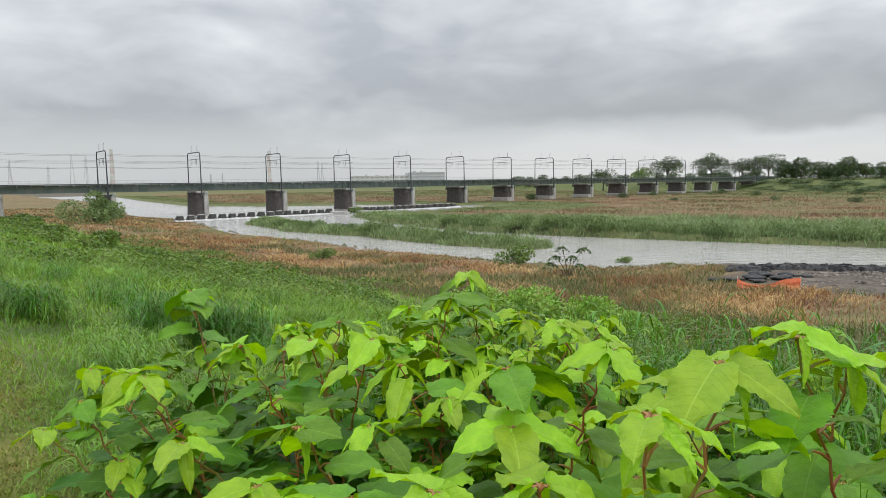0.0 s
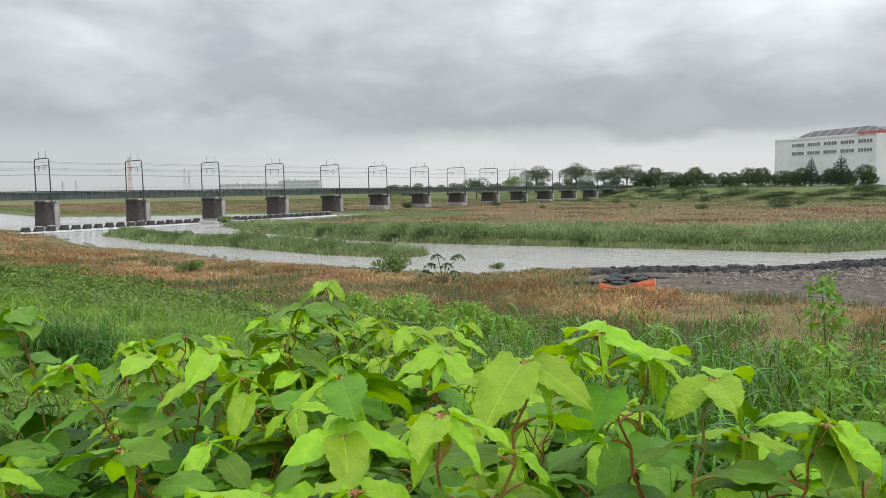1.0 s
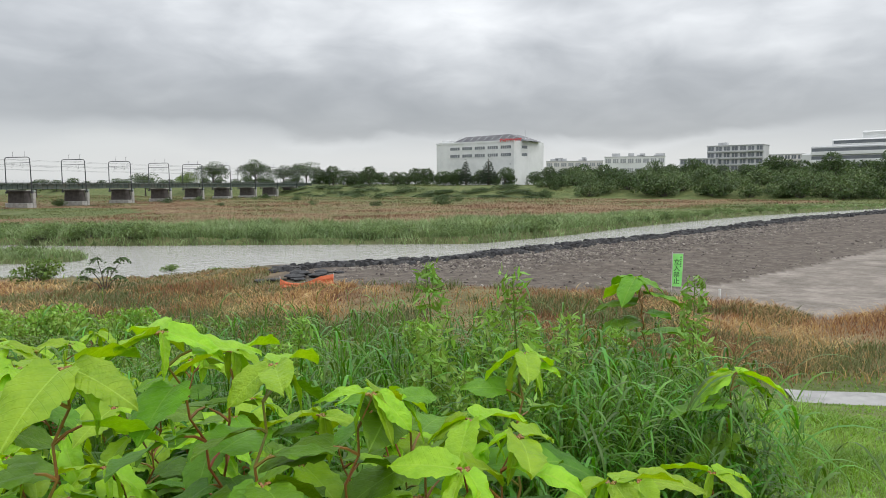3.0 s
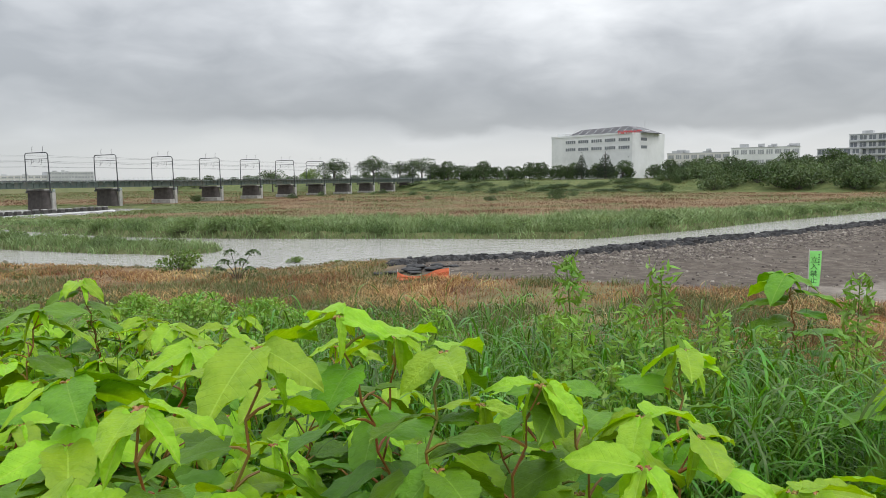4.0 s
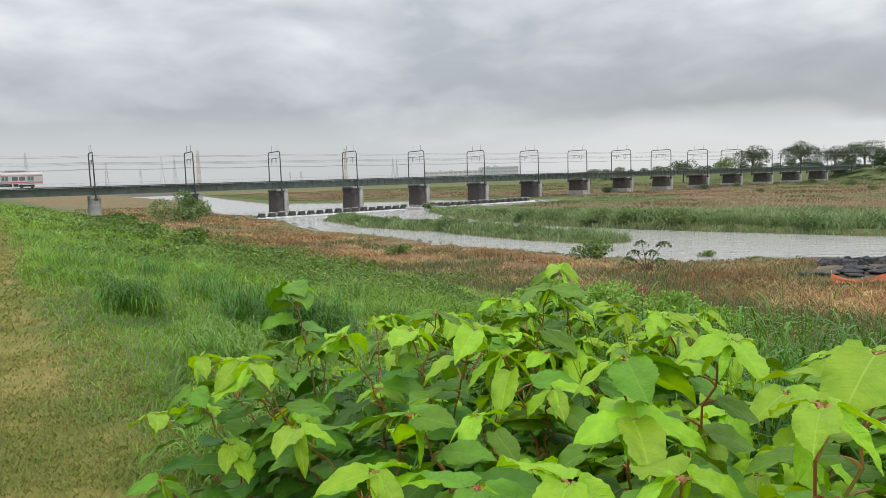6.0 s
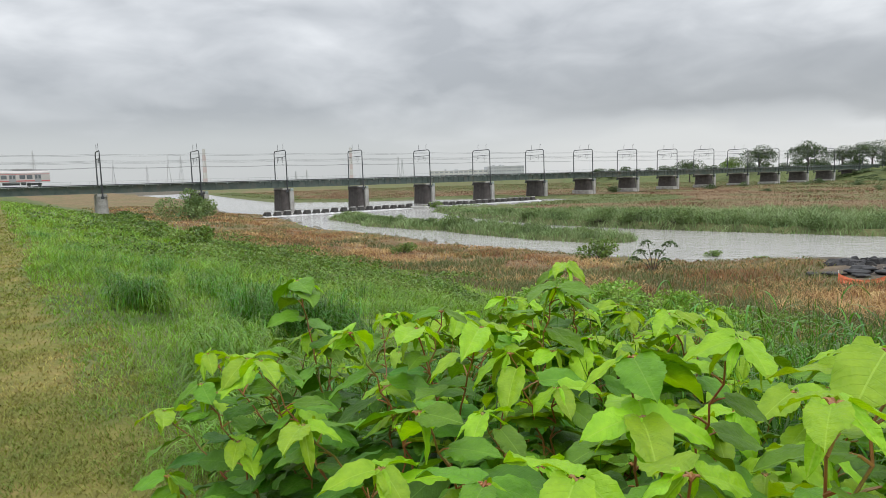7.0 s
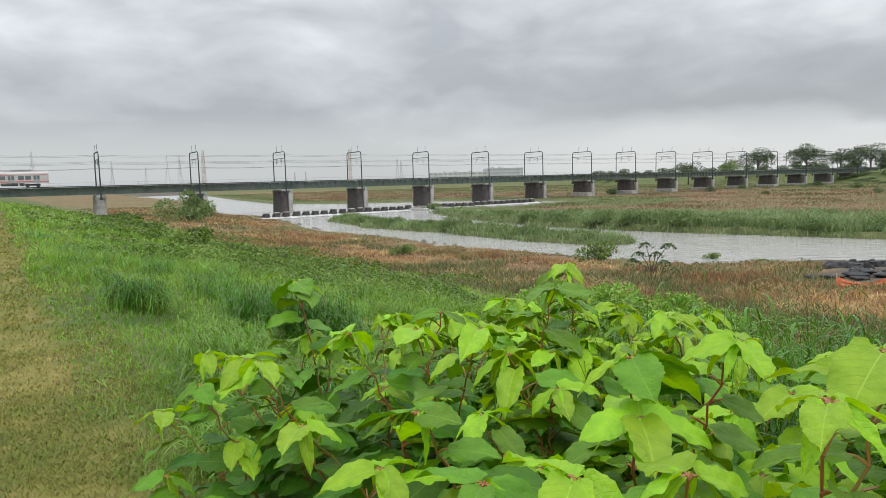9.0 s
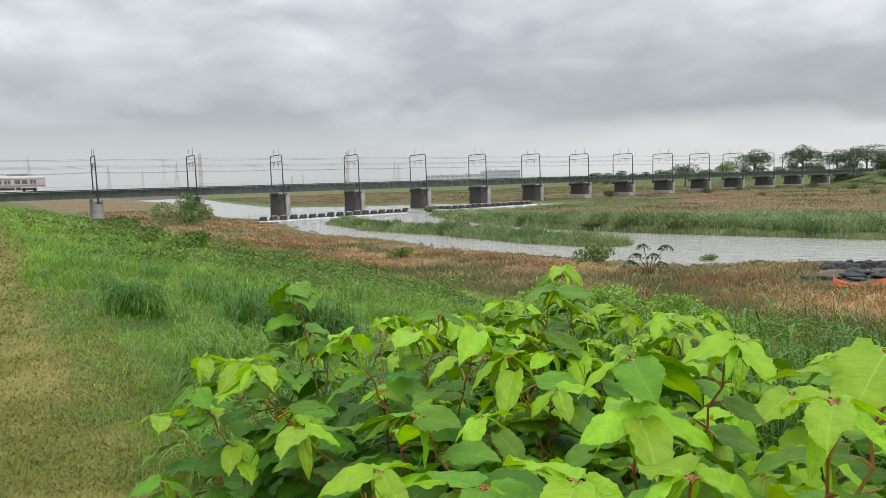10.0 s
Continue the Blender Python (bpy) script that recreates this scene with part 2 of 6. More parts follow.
def ground_material():
    m = bpy.data.materials.new("ground")
    m.use_nodes = True
    nt = m.node_tree
    N, K = nt.nodes.new, nt.links.new
    bs = nt.nodes["Principled BSDF"]
    pos = N("ShaderNodeNewGeometry").outputs["Position"]

    def noisy(scale, cols, detail=6):
        no, rp = N("ShaderNodeTexNoise"), N("ShaderNodeValToRGB")
        no.inputs["Scale"].default_value, no.inputs["Detail"].default_value, no.inputs["Roughness"].default_value = scale, detail, 0.7
        K(pos, no.inputs["Vector"]), K(no.outputs["Fac"], rp.inputs[0])
        el = rp.color_ramp.elements
        el[0].position, el[0].color = 0.33, (*cols[0], 1)
        el[1].position, el[1].color = 0.67, (*cols[-1], 1)
        for i, c in enumerate(cols[1:-1]):
            el.new(0.33 + 0.34 * (i + 1) / (len(cols) - 1)).color = (*c, 1)
        return rp.outputs[0]

    def over(a, b, attr):
        at, mx = N("ShaderNodeAttribute"), N("ShaderNodeMix")
        at.attribute_name, mx.data_type = attr, "RGBA"
        K(at.outputs["Fac"], mx.inputs[0]), K(a, mx.inputs[6]), K(b, mx.inputs[7])
        return mx.outputs[2]

    col = noisy(0.35, [(0.06, 0.085, 0.025), (0.10, 0.125, 0.04), (0.15, 0.16, 0.06)])
    col = over(col, noisy(0.5, [(0.11, 0.07, 0.038), (0.18, 0.125, 0.065), (0.28, 0.21, 0.11)]), "brown")
    col = over(col, noisy(1.1, [(0.06, 0.048, 0.039), (0.10, 0.082, 0.067), (0.17, 0.145, 0.12)], 9), "gravel")
    col = over(col, noisy(0.5, [(0.13, 0.112, 0.095), (0.20, 0.175, 0.15), (0.30, 0.265, 0.23)], 9), "yard")
    col = over(col, noisy(2.2, [(0.10, 0.12, 0.022), (0.17, 0.16, 0.038), (0.25, 0.195, 0.065)], 10), "bare")
    col = over(col, noisy(6.0, [(0.025, 0.02, 0.012), (0.05, 0.042, 0.022), (0.08, 0.075, 0.03)], 8), "gap_shade")
    col = over(col, noisy(0.8, [(0.07, 0.065, 0.045), (0.15, 0.13, 0.10)]), "mud")
    K(col, bs.inputs["Base Color"])
    bs.inputs["Roughness"].default_value, bs.inputs["Specular IOR Level"].default_value = 0.9, 0.25
    nb, bp = N("ShaderNodeTexNoise"), N("ShaderNodeBump")
    nb.inputs["Scale"].default_value, nb.inputs["Detail"].default_value = 2.5, 9
    K(pos, nb.inputs["Vector"]), K(nb.outputs["Fac"], bp.inputs["Height"])
    bp.inputs["Strength"].default_value, bp.inputs["Distance"].default_value = 0.6, 0.25
    K(bp.outputs[0], bs.inputs["Normal"])
    return m


def build_ground():
    """One sheet in rings round the standpoint, fine where it is near and in view."""
    angs = np.concatenate([np.linspace(-50, 85, 460), np.linspace(85, 310, 70)[1:-1]])
    rad = np.concatenate([[0.02], np.geomspace(0.35, 620, 330), np.geomspace(680, 4200, 10)])
    A, Q = np.meshgrid(np.radians(angs), rad)
    x, y = Q * np.sin(A), Q * np.cos(A)
    z, q = land(x, y)
    br, gr, ba, mu, ya, gs = covers(x, y, z, q)
    na, nr = len(angs), len(rad)
    me = bpy.data.meshes.new("ground")
    idx = np.arange(nr * na).reshape(nr, na)
    a, b = idx[:-1], idx[1:]
    f = np.stack([a, np.roll(a, -1, 1), np.roll(b, -1, 1), b], -1).reshape(-1, 4)[:, ::-1]
    me.from_pydata(np.stack([x, y, z], -1).reshape(-1, 3).tolist(), [], f.tolist())
    for nm, w in (("brown", br), ("gravel", gr), ("bare", ba), ("mud", mu), ("yard", ya), ("gap_shade", gs)):
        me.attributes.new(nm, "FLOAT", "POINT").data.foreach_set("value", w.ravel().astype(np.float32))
    me.polygons.foreach_set("use_smooth", np.ones(len(me.polygons), bool))
    me.materials.append(ground_material())
    return tagged(new("ground", me), "grassy levee slope, brown floodplain and gravel river bank", "ground", kind="structure")


build_ground()


def water_material():
    m = bpy.data.materials.new("river_water")
    m.use_nodes = True
    nt = m.node_tree
    N, K = nt.nodes.new, nt.links.new
    bs = nt.nodes["Principled BSDF"]
    pos = N("ShaderNodeNewGeometry").outputs["Position"]
    no, rp = N("ShaderNodeTexNoise"), N("ShaderNodeValToRGB")
    no.inputs["Scale"].default_value = 0.12
    K(pos, no.inputs["Vector"]), K(no.outputs["Fac"], rp.inputs[0])
    rp.color_ramp.elements[0].color, rp.color_ramp.elements[1].color = (0.33, 0.32, 0.295, 1), (0.42, 0.41, 0.385, 1)
    K(rp.outputs[0], bs.inputs["Base Color"])
    bs.inputs["Roughness"].default_value, bs.inputs["IOR"].default_value = 0.12, 1.33
    h = None
    for sc, d in ((0.45, 0.13), (1.3, 0.07), (4.0, 0.02)):
        mp, nb, bp = N("ShaderNodeMapping"), N("ShaderNodeTexNoise"), N("ShaderNodeBump")
        mp.inputs["Rotation"].default_value, mp.inputs["Scale"].default_value = (0, 0, 0.7), (1.0, 2.2, 1)
        K(pos, mp.inputs["Vector"]), K(mp.outputs[0], nb.inputs["Vector"])
        nb.inputs["Scale"].default_value, nb.inputs["Detail"].default_value = sc, 5
        K(nb.outputs["Fac"], bp.inputs["Height"])
        bp.inputs["Strength"].default_value, bp.inputs["Distance"].default_value = 1.0, d
        if h:
            K(h, bp.inputs["Normal"])
        h = bp.outputs[0]
    K(h, bs.inputs["Normal"])
    return m


def build_water():
    bm = bmesh.new()
    pts = [(-420, 560), (-60, 100), (0, 40), (20, 30), (60, 30), (440, -40), (440, 80), (150, 110), (50, 130), (45, 260), (-60, 320), (-300, 760)]
    bm.faces.new([bm.verts.new((px, py, WATER_Z)) for px, py in pts])
    me = bpy.data.meshes.new("water")
    bm.to_mesh(me)
    me.materials.append(water_material())
    tagged(new("water", me), "pale grey rippled shallow river under cloud", "river", kind="structure")


build_water()


# ---- mesh helpers ----
def part(name, bm, material, parent=None, label=""):
    me = bpy.data.meshes.new(name)
    bm.normal_update()
    bm.to_mesh(me)
    bm.free()
    for mt in (material if isinstance(material, (list, tuple)) else [material]):
        me.materials.append(mt)
    ob = new(name, me)
    ob.parent = parent
    return tagged(ob, label)


def box(bm, x0, x1, y0, y1, z0, z1, m=None, bevel=0.0):
    c = Matrix.Translation(((x0 + x1) / 2, (y0 + y1) / 2, (z0 + z1) / 2)) @ Matrix.Diagonal((x1 - x0, y1 - y0, z1 - z0, 1))
    r = bmesh.ops.create_cube(bm, size=1, matrix=(m @ c) if m else c)
    if bevel:
        bmesh.ops.bevel(bm, geom=list({e for v in r["verts"] for e in v.link_edges}), offset=bevel, segments=1, affect="EDGES")
    return bm


def tube(bm, pts, rad, sides=6):
    """A round bar along points; rad is one radius or one for each point."""
    pts = [Vector(p) for p in pts]
    rads = rad if isinstance(rad, (list, tuple)) else [rad] * len(pts)
    rings = []
    for i, p in enumerate(pts):
        d = (pts[min(i + 1, len(pts) - 1)] - pts[max(i - 1, 0)]).normalized()
        a = d.cross(Vector((0, 0, 1)) if abs(d.z) < 0.9 else Vector((1, 0, 0))).normalized()
        b = d.cross(a)
        rings.append([bm.verts.new(p + (a * math.cos(2 * math.pi * s / sides) + b * math.sin(2 * math.pi * s / sides)) * rads[i]) for s in range(sides)])
    for r0, r1 in zip(rings[:-1], rings[1:]):
        for s in range(sides):
            bm.faces.new((r0[s], r0[(s + 1) % sides], r1[(s + 1) % sides], r1[s]))
    bm.faces.new(rings[0][::-1])
    bm.faces.new(rings[-1])
    return bm


def thing(name, m, label, category, group="", kind=""):
    ob = new(name)
    ob.matrix_world = m
    ob.empty_display_size = 0.3
    return tagged(ob, label, category, group, kind)


def bridge_pose(k, off=0.0, z=0.0):
    """Local x along the railway, y across it (positive away from the standpoint), z up."""
    p = BR0 + BRD * (k * SPAN) + BRN * off
    return Matrix.Translation((p.x, p.y, z)) @ Matrix.Rotation(math.atan2(BRD.y, BRD.x), 4, "Z")


# ---- railway bridge ----
GB, GT = 6.30, 8.10            # underside and top of the girders
HALF = 4.3                     # half the deck's width


def build_bridge():
    br = thing("railway_bridge", bridge_pose(0), "long dark green steel girder railway bridge on brick piers", "bridge", kind="structure")

    def pier_mesh(base, plain):
        bm = bmesh.new()
        # tapered shaft with rounded noses, wider across the railway
        n, rings = 10, []
        for z, s in ((base - 1.5, 1.12), (base + 0.5, 1.08), (GB - 0.9, 0.96), (GB - 0.9, 1.06), (GB - 0.55, 1.06)):
            ring = []
            for sy in (1, -1):
                for i in range(n + 1):
                    a = math.pi * i / n
                    ring.append(bm.verts.new((math.cos(a) * sy * 1.22 * s, sy * (2.7 + math.sin(a) * 1.2) * s, z)))
            rings.append(ring)
        for r0, r1 in zip(rings[:-1], rings[1:]):
            for i in range(len(r0)):
                bm.faces.new((r0[i], r0[(i + 1) % len(r0)], r1[(i + 1) % len(r0)], r1[i]))
        bm.faces.new(rings[-1])
        return bm

    for k in range(0, 16):
        x = (k - 0.07) * SPAN
        base = -0.2 if 1 < k < 7 else 0.2
        p = part("pier", pier_mesh(base, k), PIER if 0 < k else CONCRETE, br)
        p.location.x = x
        # pale bearing block and stair tower on the near side
        bm = box(bmesh.new(), -1.0, 1.0, -3.9, 3.9, GB - 0.548, GB - 0.12, bevel=0.05)
        part("bearing_block", bm, CONCRETE, p)
        if k > 0:
            bm = box(bmesh.new(), 0.75, 1.85, -4.55, -3.6, base - 1.4, GB - 1.0, bevel=0.08)
            part("buttress", bm, CONCRETE, p, "pale concrete strengthening pillar")
            part("junction_box", box(bmesh.new(), 1.0, 1.75, -4.6, -4.0, GB - 0.95, GB - 0.2, bevel=0.04), GIRDER_TOP, p, "white equipment box")
        if k > 6:
            bm = box(bmesh.new(), -1.42, 1.42, -4.3, 4.3, base - 1.0, base + 1.75, bevel=0.1)
            part("footing", bm, CONCRETE, p, "pale rendered concrete base")
    for k in range(-1, 16):
        x0, x1 = (k - 0.07) * SPAN + 0.06, (k + 0.93) * SPAN - 0.06
        for y in (-3.4, -0.9, 0.9, 3.4):
            bm = bmesh.new()
            box(bm, x0, x1, y - 0.012, y + 0.012, GB + 0.03, GT - 0.03)
            box(bm, x0, x1, y - 0.2, y + 0.2, GB, GB + 0.03)
            box(bm, x0, x1, y - 0.2, y + 0.2, GT - 0.03, GT)
            n = 12
            for i in range(n + 1):
                xs = x0 + 0.08 + (x1 - x0 - 0.16) * i / n
                box(bm, xs - 0.012, xs + 0.012, y - 0.17, y - 0.013, GB + 0.031, GT - 0.031)
            part("girder", bm, GIRDER, br)
        # sleepers and walkway brackets read as the deck's dark edge
        bm = bmesh.new()
        for i in range(34):
            xs = x0 + 0.3 + i * 0.65
            for yc in (-2.15, 2.15):
                box(bm, xs - 0.1, xs + 0.1, yc - 1.2, yc + 1.2, GT + 0.002, GT + 0.16)
        part("sleepers", bm, PIER, br, "weathered timber sleepers")
        bm = bmesh.new()
        for yc in (-2.15, 2.15):
            for d in (-0.534, 0.534):
                box(bm, x0 - 0.05, x1 + 0.05, yc + d - 0.035, yc + d + 0.035, GT + 0.162, GT + 0.31)
        part("rails", bm, DARKSTEEL, br, "steel running rails")
        bm = box(bmesh.new(), x0, x1, -4.55, -3.75, GT + 0.004, GT + 0.07)
        for i in range(8):
            xs = x0 + 1 + i * 2.85
            box(bm, xs - 0.03, xs + 0.03, -4.5, -3.61, GT - 0.35, GT + 0.003)
        part("walkway", bm, GIRDER_TOP, br, "pale steel maintenance walkway")
        for z in (0.55, 1.05):
            part("handrail", tube(bmesh.new(), [(x0, -4.5, GT + z), (x1, -4.5, GT + z)], 0.022, 5), GIRDER_TOP, br)
        for i in range(12):
            xs = x0 + 0.5 + i * (x1 - x0 - 1) / 11
            part("handrail_post", tube(bmesh.new(), [(xs, -4.5, GT + 0.07), (xs, -4.5, GT + 1.06)], 0.025, 5), GIRDER_TOP, br)
    # abutment at the levee
    bm = box(bmesh.new(), -1.6 * SPAN, -1.07 * SPAN, -5.2, 5.2, 1.0, GB - 0.13, bevel=0.1)
    part("abutment", bm, CONCRETE, br)
    bm = box(bmesh.new(), 15.93 * SPAN, 16.3 * SPAN, -5.2, 5.2, 1.0, GB - 0.13, bevel=0.1)
    part("abutment", bm, CONCRETE, br)


build_bridge()


def build_masts():
    top = 16.3
    mast = thing("catenary_mast", bridge_pose(-0.07), "dark steel portal mast carrying railway overhead wires", "mast", "masts along the railway bridge")
    for y in (-4.9, 4.9):
        bm = tube(bmesh.new(), [(0, y, GB - 1.2), (0, y, GB + 1.6), (0, y * 0.985, top - 0.9)], [0.22, 0.17, 0.13], 8)
        part("post", bm, DARKSTEEL, mast)
        bm = box(bmesh.new(), -0.35, 0.35, y - 0.3, y + 0.3, GB - 1.3, GB - 0.75, bevel=0.03)
        part("post_bracket", bm, DARKSTEEL, mast)
    arc = [(0, -4.83, top - 0.9)] + [(0, -4.83 + 0.9 * (1 - math.cos(a)), top - 0.9 + 0.9 * math.sin(a)) for a in np.linspace(0.3, math.pi / 2, 5)]
    arc += [(0, -p[1], p[2]) for p in arc[::-1]]
    part("top_beam", tube(bmesh.new(), arc, 0.13, 8), DARKSTEEL, mast)
    part("cross_beam", tube(bmesh.new(), [(0, -4.84, top - 1.75), (0, 4.84, top - 1.75)], 0.085, 6), DARKSTEEL, mast)
    for y in (-2.15, 2.15):
        part("hanger", tube(bmesh.new(), [(0, y, top - 1.7), (0, y, top - 3.1), (0, y + 0.5, top - 3.3)], 0.05, 5), DARKSTEEL, mast)
        part("hanger", tube(bmesh.new(), [(0, y * 0.6, top - 1.7), (0, y * 0.6, top - 2.6), (0, y * 0.6 + 0.7, top - 2.6)], 0.04, 5), DARKSTEEL, mast)
    for y in (-2.9, 1.6):
        part("insulator_arm", tube(bmesh.new(), [(0, y, top + 0.1), (0, y, top + 1.5), (0, y - 0.45, top + 1.75)], 0.045, 5), DARKSTEEL, mast)
    ks = [k for k in range(-3, 21) if k != 0]
    for k in ks:
        c = copy_thing(mast, bridge_pose(k - 0.07))
        if k < 0 or k > 15:
            c["label"] = "dark steel portal mast beside the railway embankment"
    # wires, sagging between the masts
    for off, z, r in ((-2.9, top - 0.7, 0.024), (1.6, top - 0.8, 0.024), (-2.15, top - 2.2, 0.024), (2.15, top - 2.3, 0.024), (-2.15, top - 3.8, 0.026), (2.15, top - 3.8, 0.026), (-4.3, top - 2.8, 0.022)):
        pts = []
        for k in range(-3, 20):
            for i in range(6):
                u = i / 6
                sag = (0.28 if z > top - 4 else 0.05) * 4 * u * (1 - u)
                p = BR0 + BRD * ((k - 0.07 + u) * SPAN) + BRN * off
                pts.append((p.x, p.y, z - sag))
        tagged(part("overhead_wire", tube(bmesh.new(), pts, r, 4), WIRE), "thin grey overhead railway wire strung between masts", "wire", "overhead wires")


build_masts()


# ---- growth ----
MEADOW = mat("meadow_grass", [(0.085, 0.175, 0.02), (0.17, 0.31, 0.035), (0.30, 0.43, 0.075)], 0.5, 0.55, 5, island=0.35, trans=0.3, coords="World")
TALLGRASS = mat("tall_grass", [(0.035, 0.11, 0.008), (0.065, 0.18, 0.012), (0.13, 0.28, 0.03)], 0.3, 2.0, 4, island=0.45, trans=0.28, spec=0.36, coords="World")
DRY = mat("dry_grass", [(0.16, 0.07, 0.033), (0.27, 0.135, 0.06), (0.40, 0.25, 0.11)], 0.7, 0.22, 6, island=0.45, trans=0.2, coords="World")
REED = mat("reed_green", [(0.10, 0.155, 0.055), (0.165, 0.235, 0.09), (0.26, 0.33, 0.15)], 0.6, 0.15, 5, island=0.35, trans=0.25, coords="World")
FIELD = mat("far_field_green", [(0.075, 0.10, 0.035), (0.125, 0.15, 0.052), (0.20, 0.21, 0.085)], 0.7, 0.06, 6, island=0.3, trans=0.2, coords="World")
FARDRY = mat("far_field_dry", [(0.15, 0.085, 0.05), (0.21, 0.125, 0.075), (0.29, 0.19, 0.11)], 0.75, 0.06, 6, island=0.3, trans=0.15, coords="World")
STRAW = mat("straw", [(0.32, 0.19, 0.08), (0.43, 0.285, 0.12), (0.54, 0.40, 0.19)], 0.7, 0.5, 4, island=0.3, trans=0.2, coords="World")
TURF = mat("path_turf", [(0.11, 0.165, 0.02), (0.19, 0.205, 0.035), (0.31, 0.25, 0.075)], 0.7, 1.2, 5, island=0.4, trans=0.2, coords="World")
rng = np.random.default_rng(7)


def scatter(n, r0, r1, a0, a1, power=0.0):
    """Plan points round the standpoint, thinning with distance so that each stretch gets its share."""
    u = rng.random(n)
    r = np.exp(np.log(r0) + (np.log(r1) - np.log(r0)) * u) if power == 0 else (r0 ** power + (r1 ** power - r0 ** power) * u) ** (1 / power)
    a = np.radians(rng.uniform(a0, a1, n))
    return r * np.sin(a), r * np.cos(a), r


def blades(name, x, y, z, h, w, lean, material, label, category, seg=3, droop=0.35, bend=2.0):
    """Many grass blades as one mesh: each a tapering strip that bends over."""
    n = len(x)
    az, yaw = rng.uniform(0, 2 * np.pi, n), rng.uniform(0, np.pi, n)
    dx, dy, wx, wy = np.cos(az), np.sin(az), np.cos(yaw), np.sin(yaw)
    nv = 2 * seg + 1
    V = np.empty((n, nv, 3), np.float32)
    for i in range(seg + 1):
        s = i / seg
        px, py = x + dx * h * lean * s ** bend, y + dy * h * lean * s ** bend
        pz = z - 0.04 * h + h * (s - droop * lean * s ** (bend + 1))
        if i == seg:
            V[:, 2 * i] = np.stack([px, py, pz], -1)
        else:
            ww = w * (1 - 0.75 * s ** 1.5) * 0.5
            V[:, 2 * i] = np.stack([px - wx * ww, py - wy * ww, pz], -1)
            V[:, 2 * i + 1] = np.stack([px + wx * ww, py + wy * ww, pz], -1)
    quads = np.array([[2 * i, 2 * i + 1, 2 * i + 3, 2 * i + 2] for i in range(seg - 1)])
    tri = np.array([2 * seg - 2, 2 * seg - 1, 2 * seg])
    base = (np.arange(n) * nv)[:, None]
    loops = np.concatenate([(base + quads.ravel()[None]), base + tri[None]], 1)
    per = np.array([4] * (seg - 1) + [3])
    me = bpy.data.meshes.new(name)
    me.vertices.add(n * nv)
    me.vertices.foreach_set("co", V.ravel())
    me.loops.add(loops.size)
    me.loops.foreach_set("vertex_index", loops.ravel().astype(np.int32))
    me.polygons.add(n * seg)
    starts = np.concatenate([[0], np.cumsum(np.tile(per, n))[:-1]])
    me.polygons.foreach_set("loop_start", starts.astype(np.int32))
    me.polygons.foreach_set("use_smooth", np.ones(n * seg, bool))
    me.update(calc_edges=True)
    me.materials.append(material)
    return tagged(new(name, me), label, category, kind="stuff")


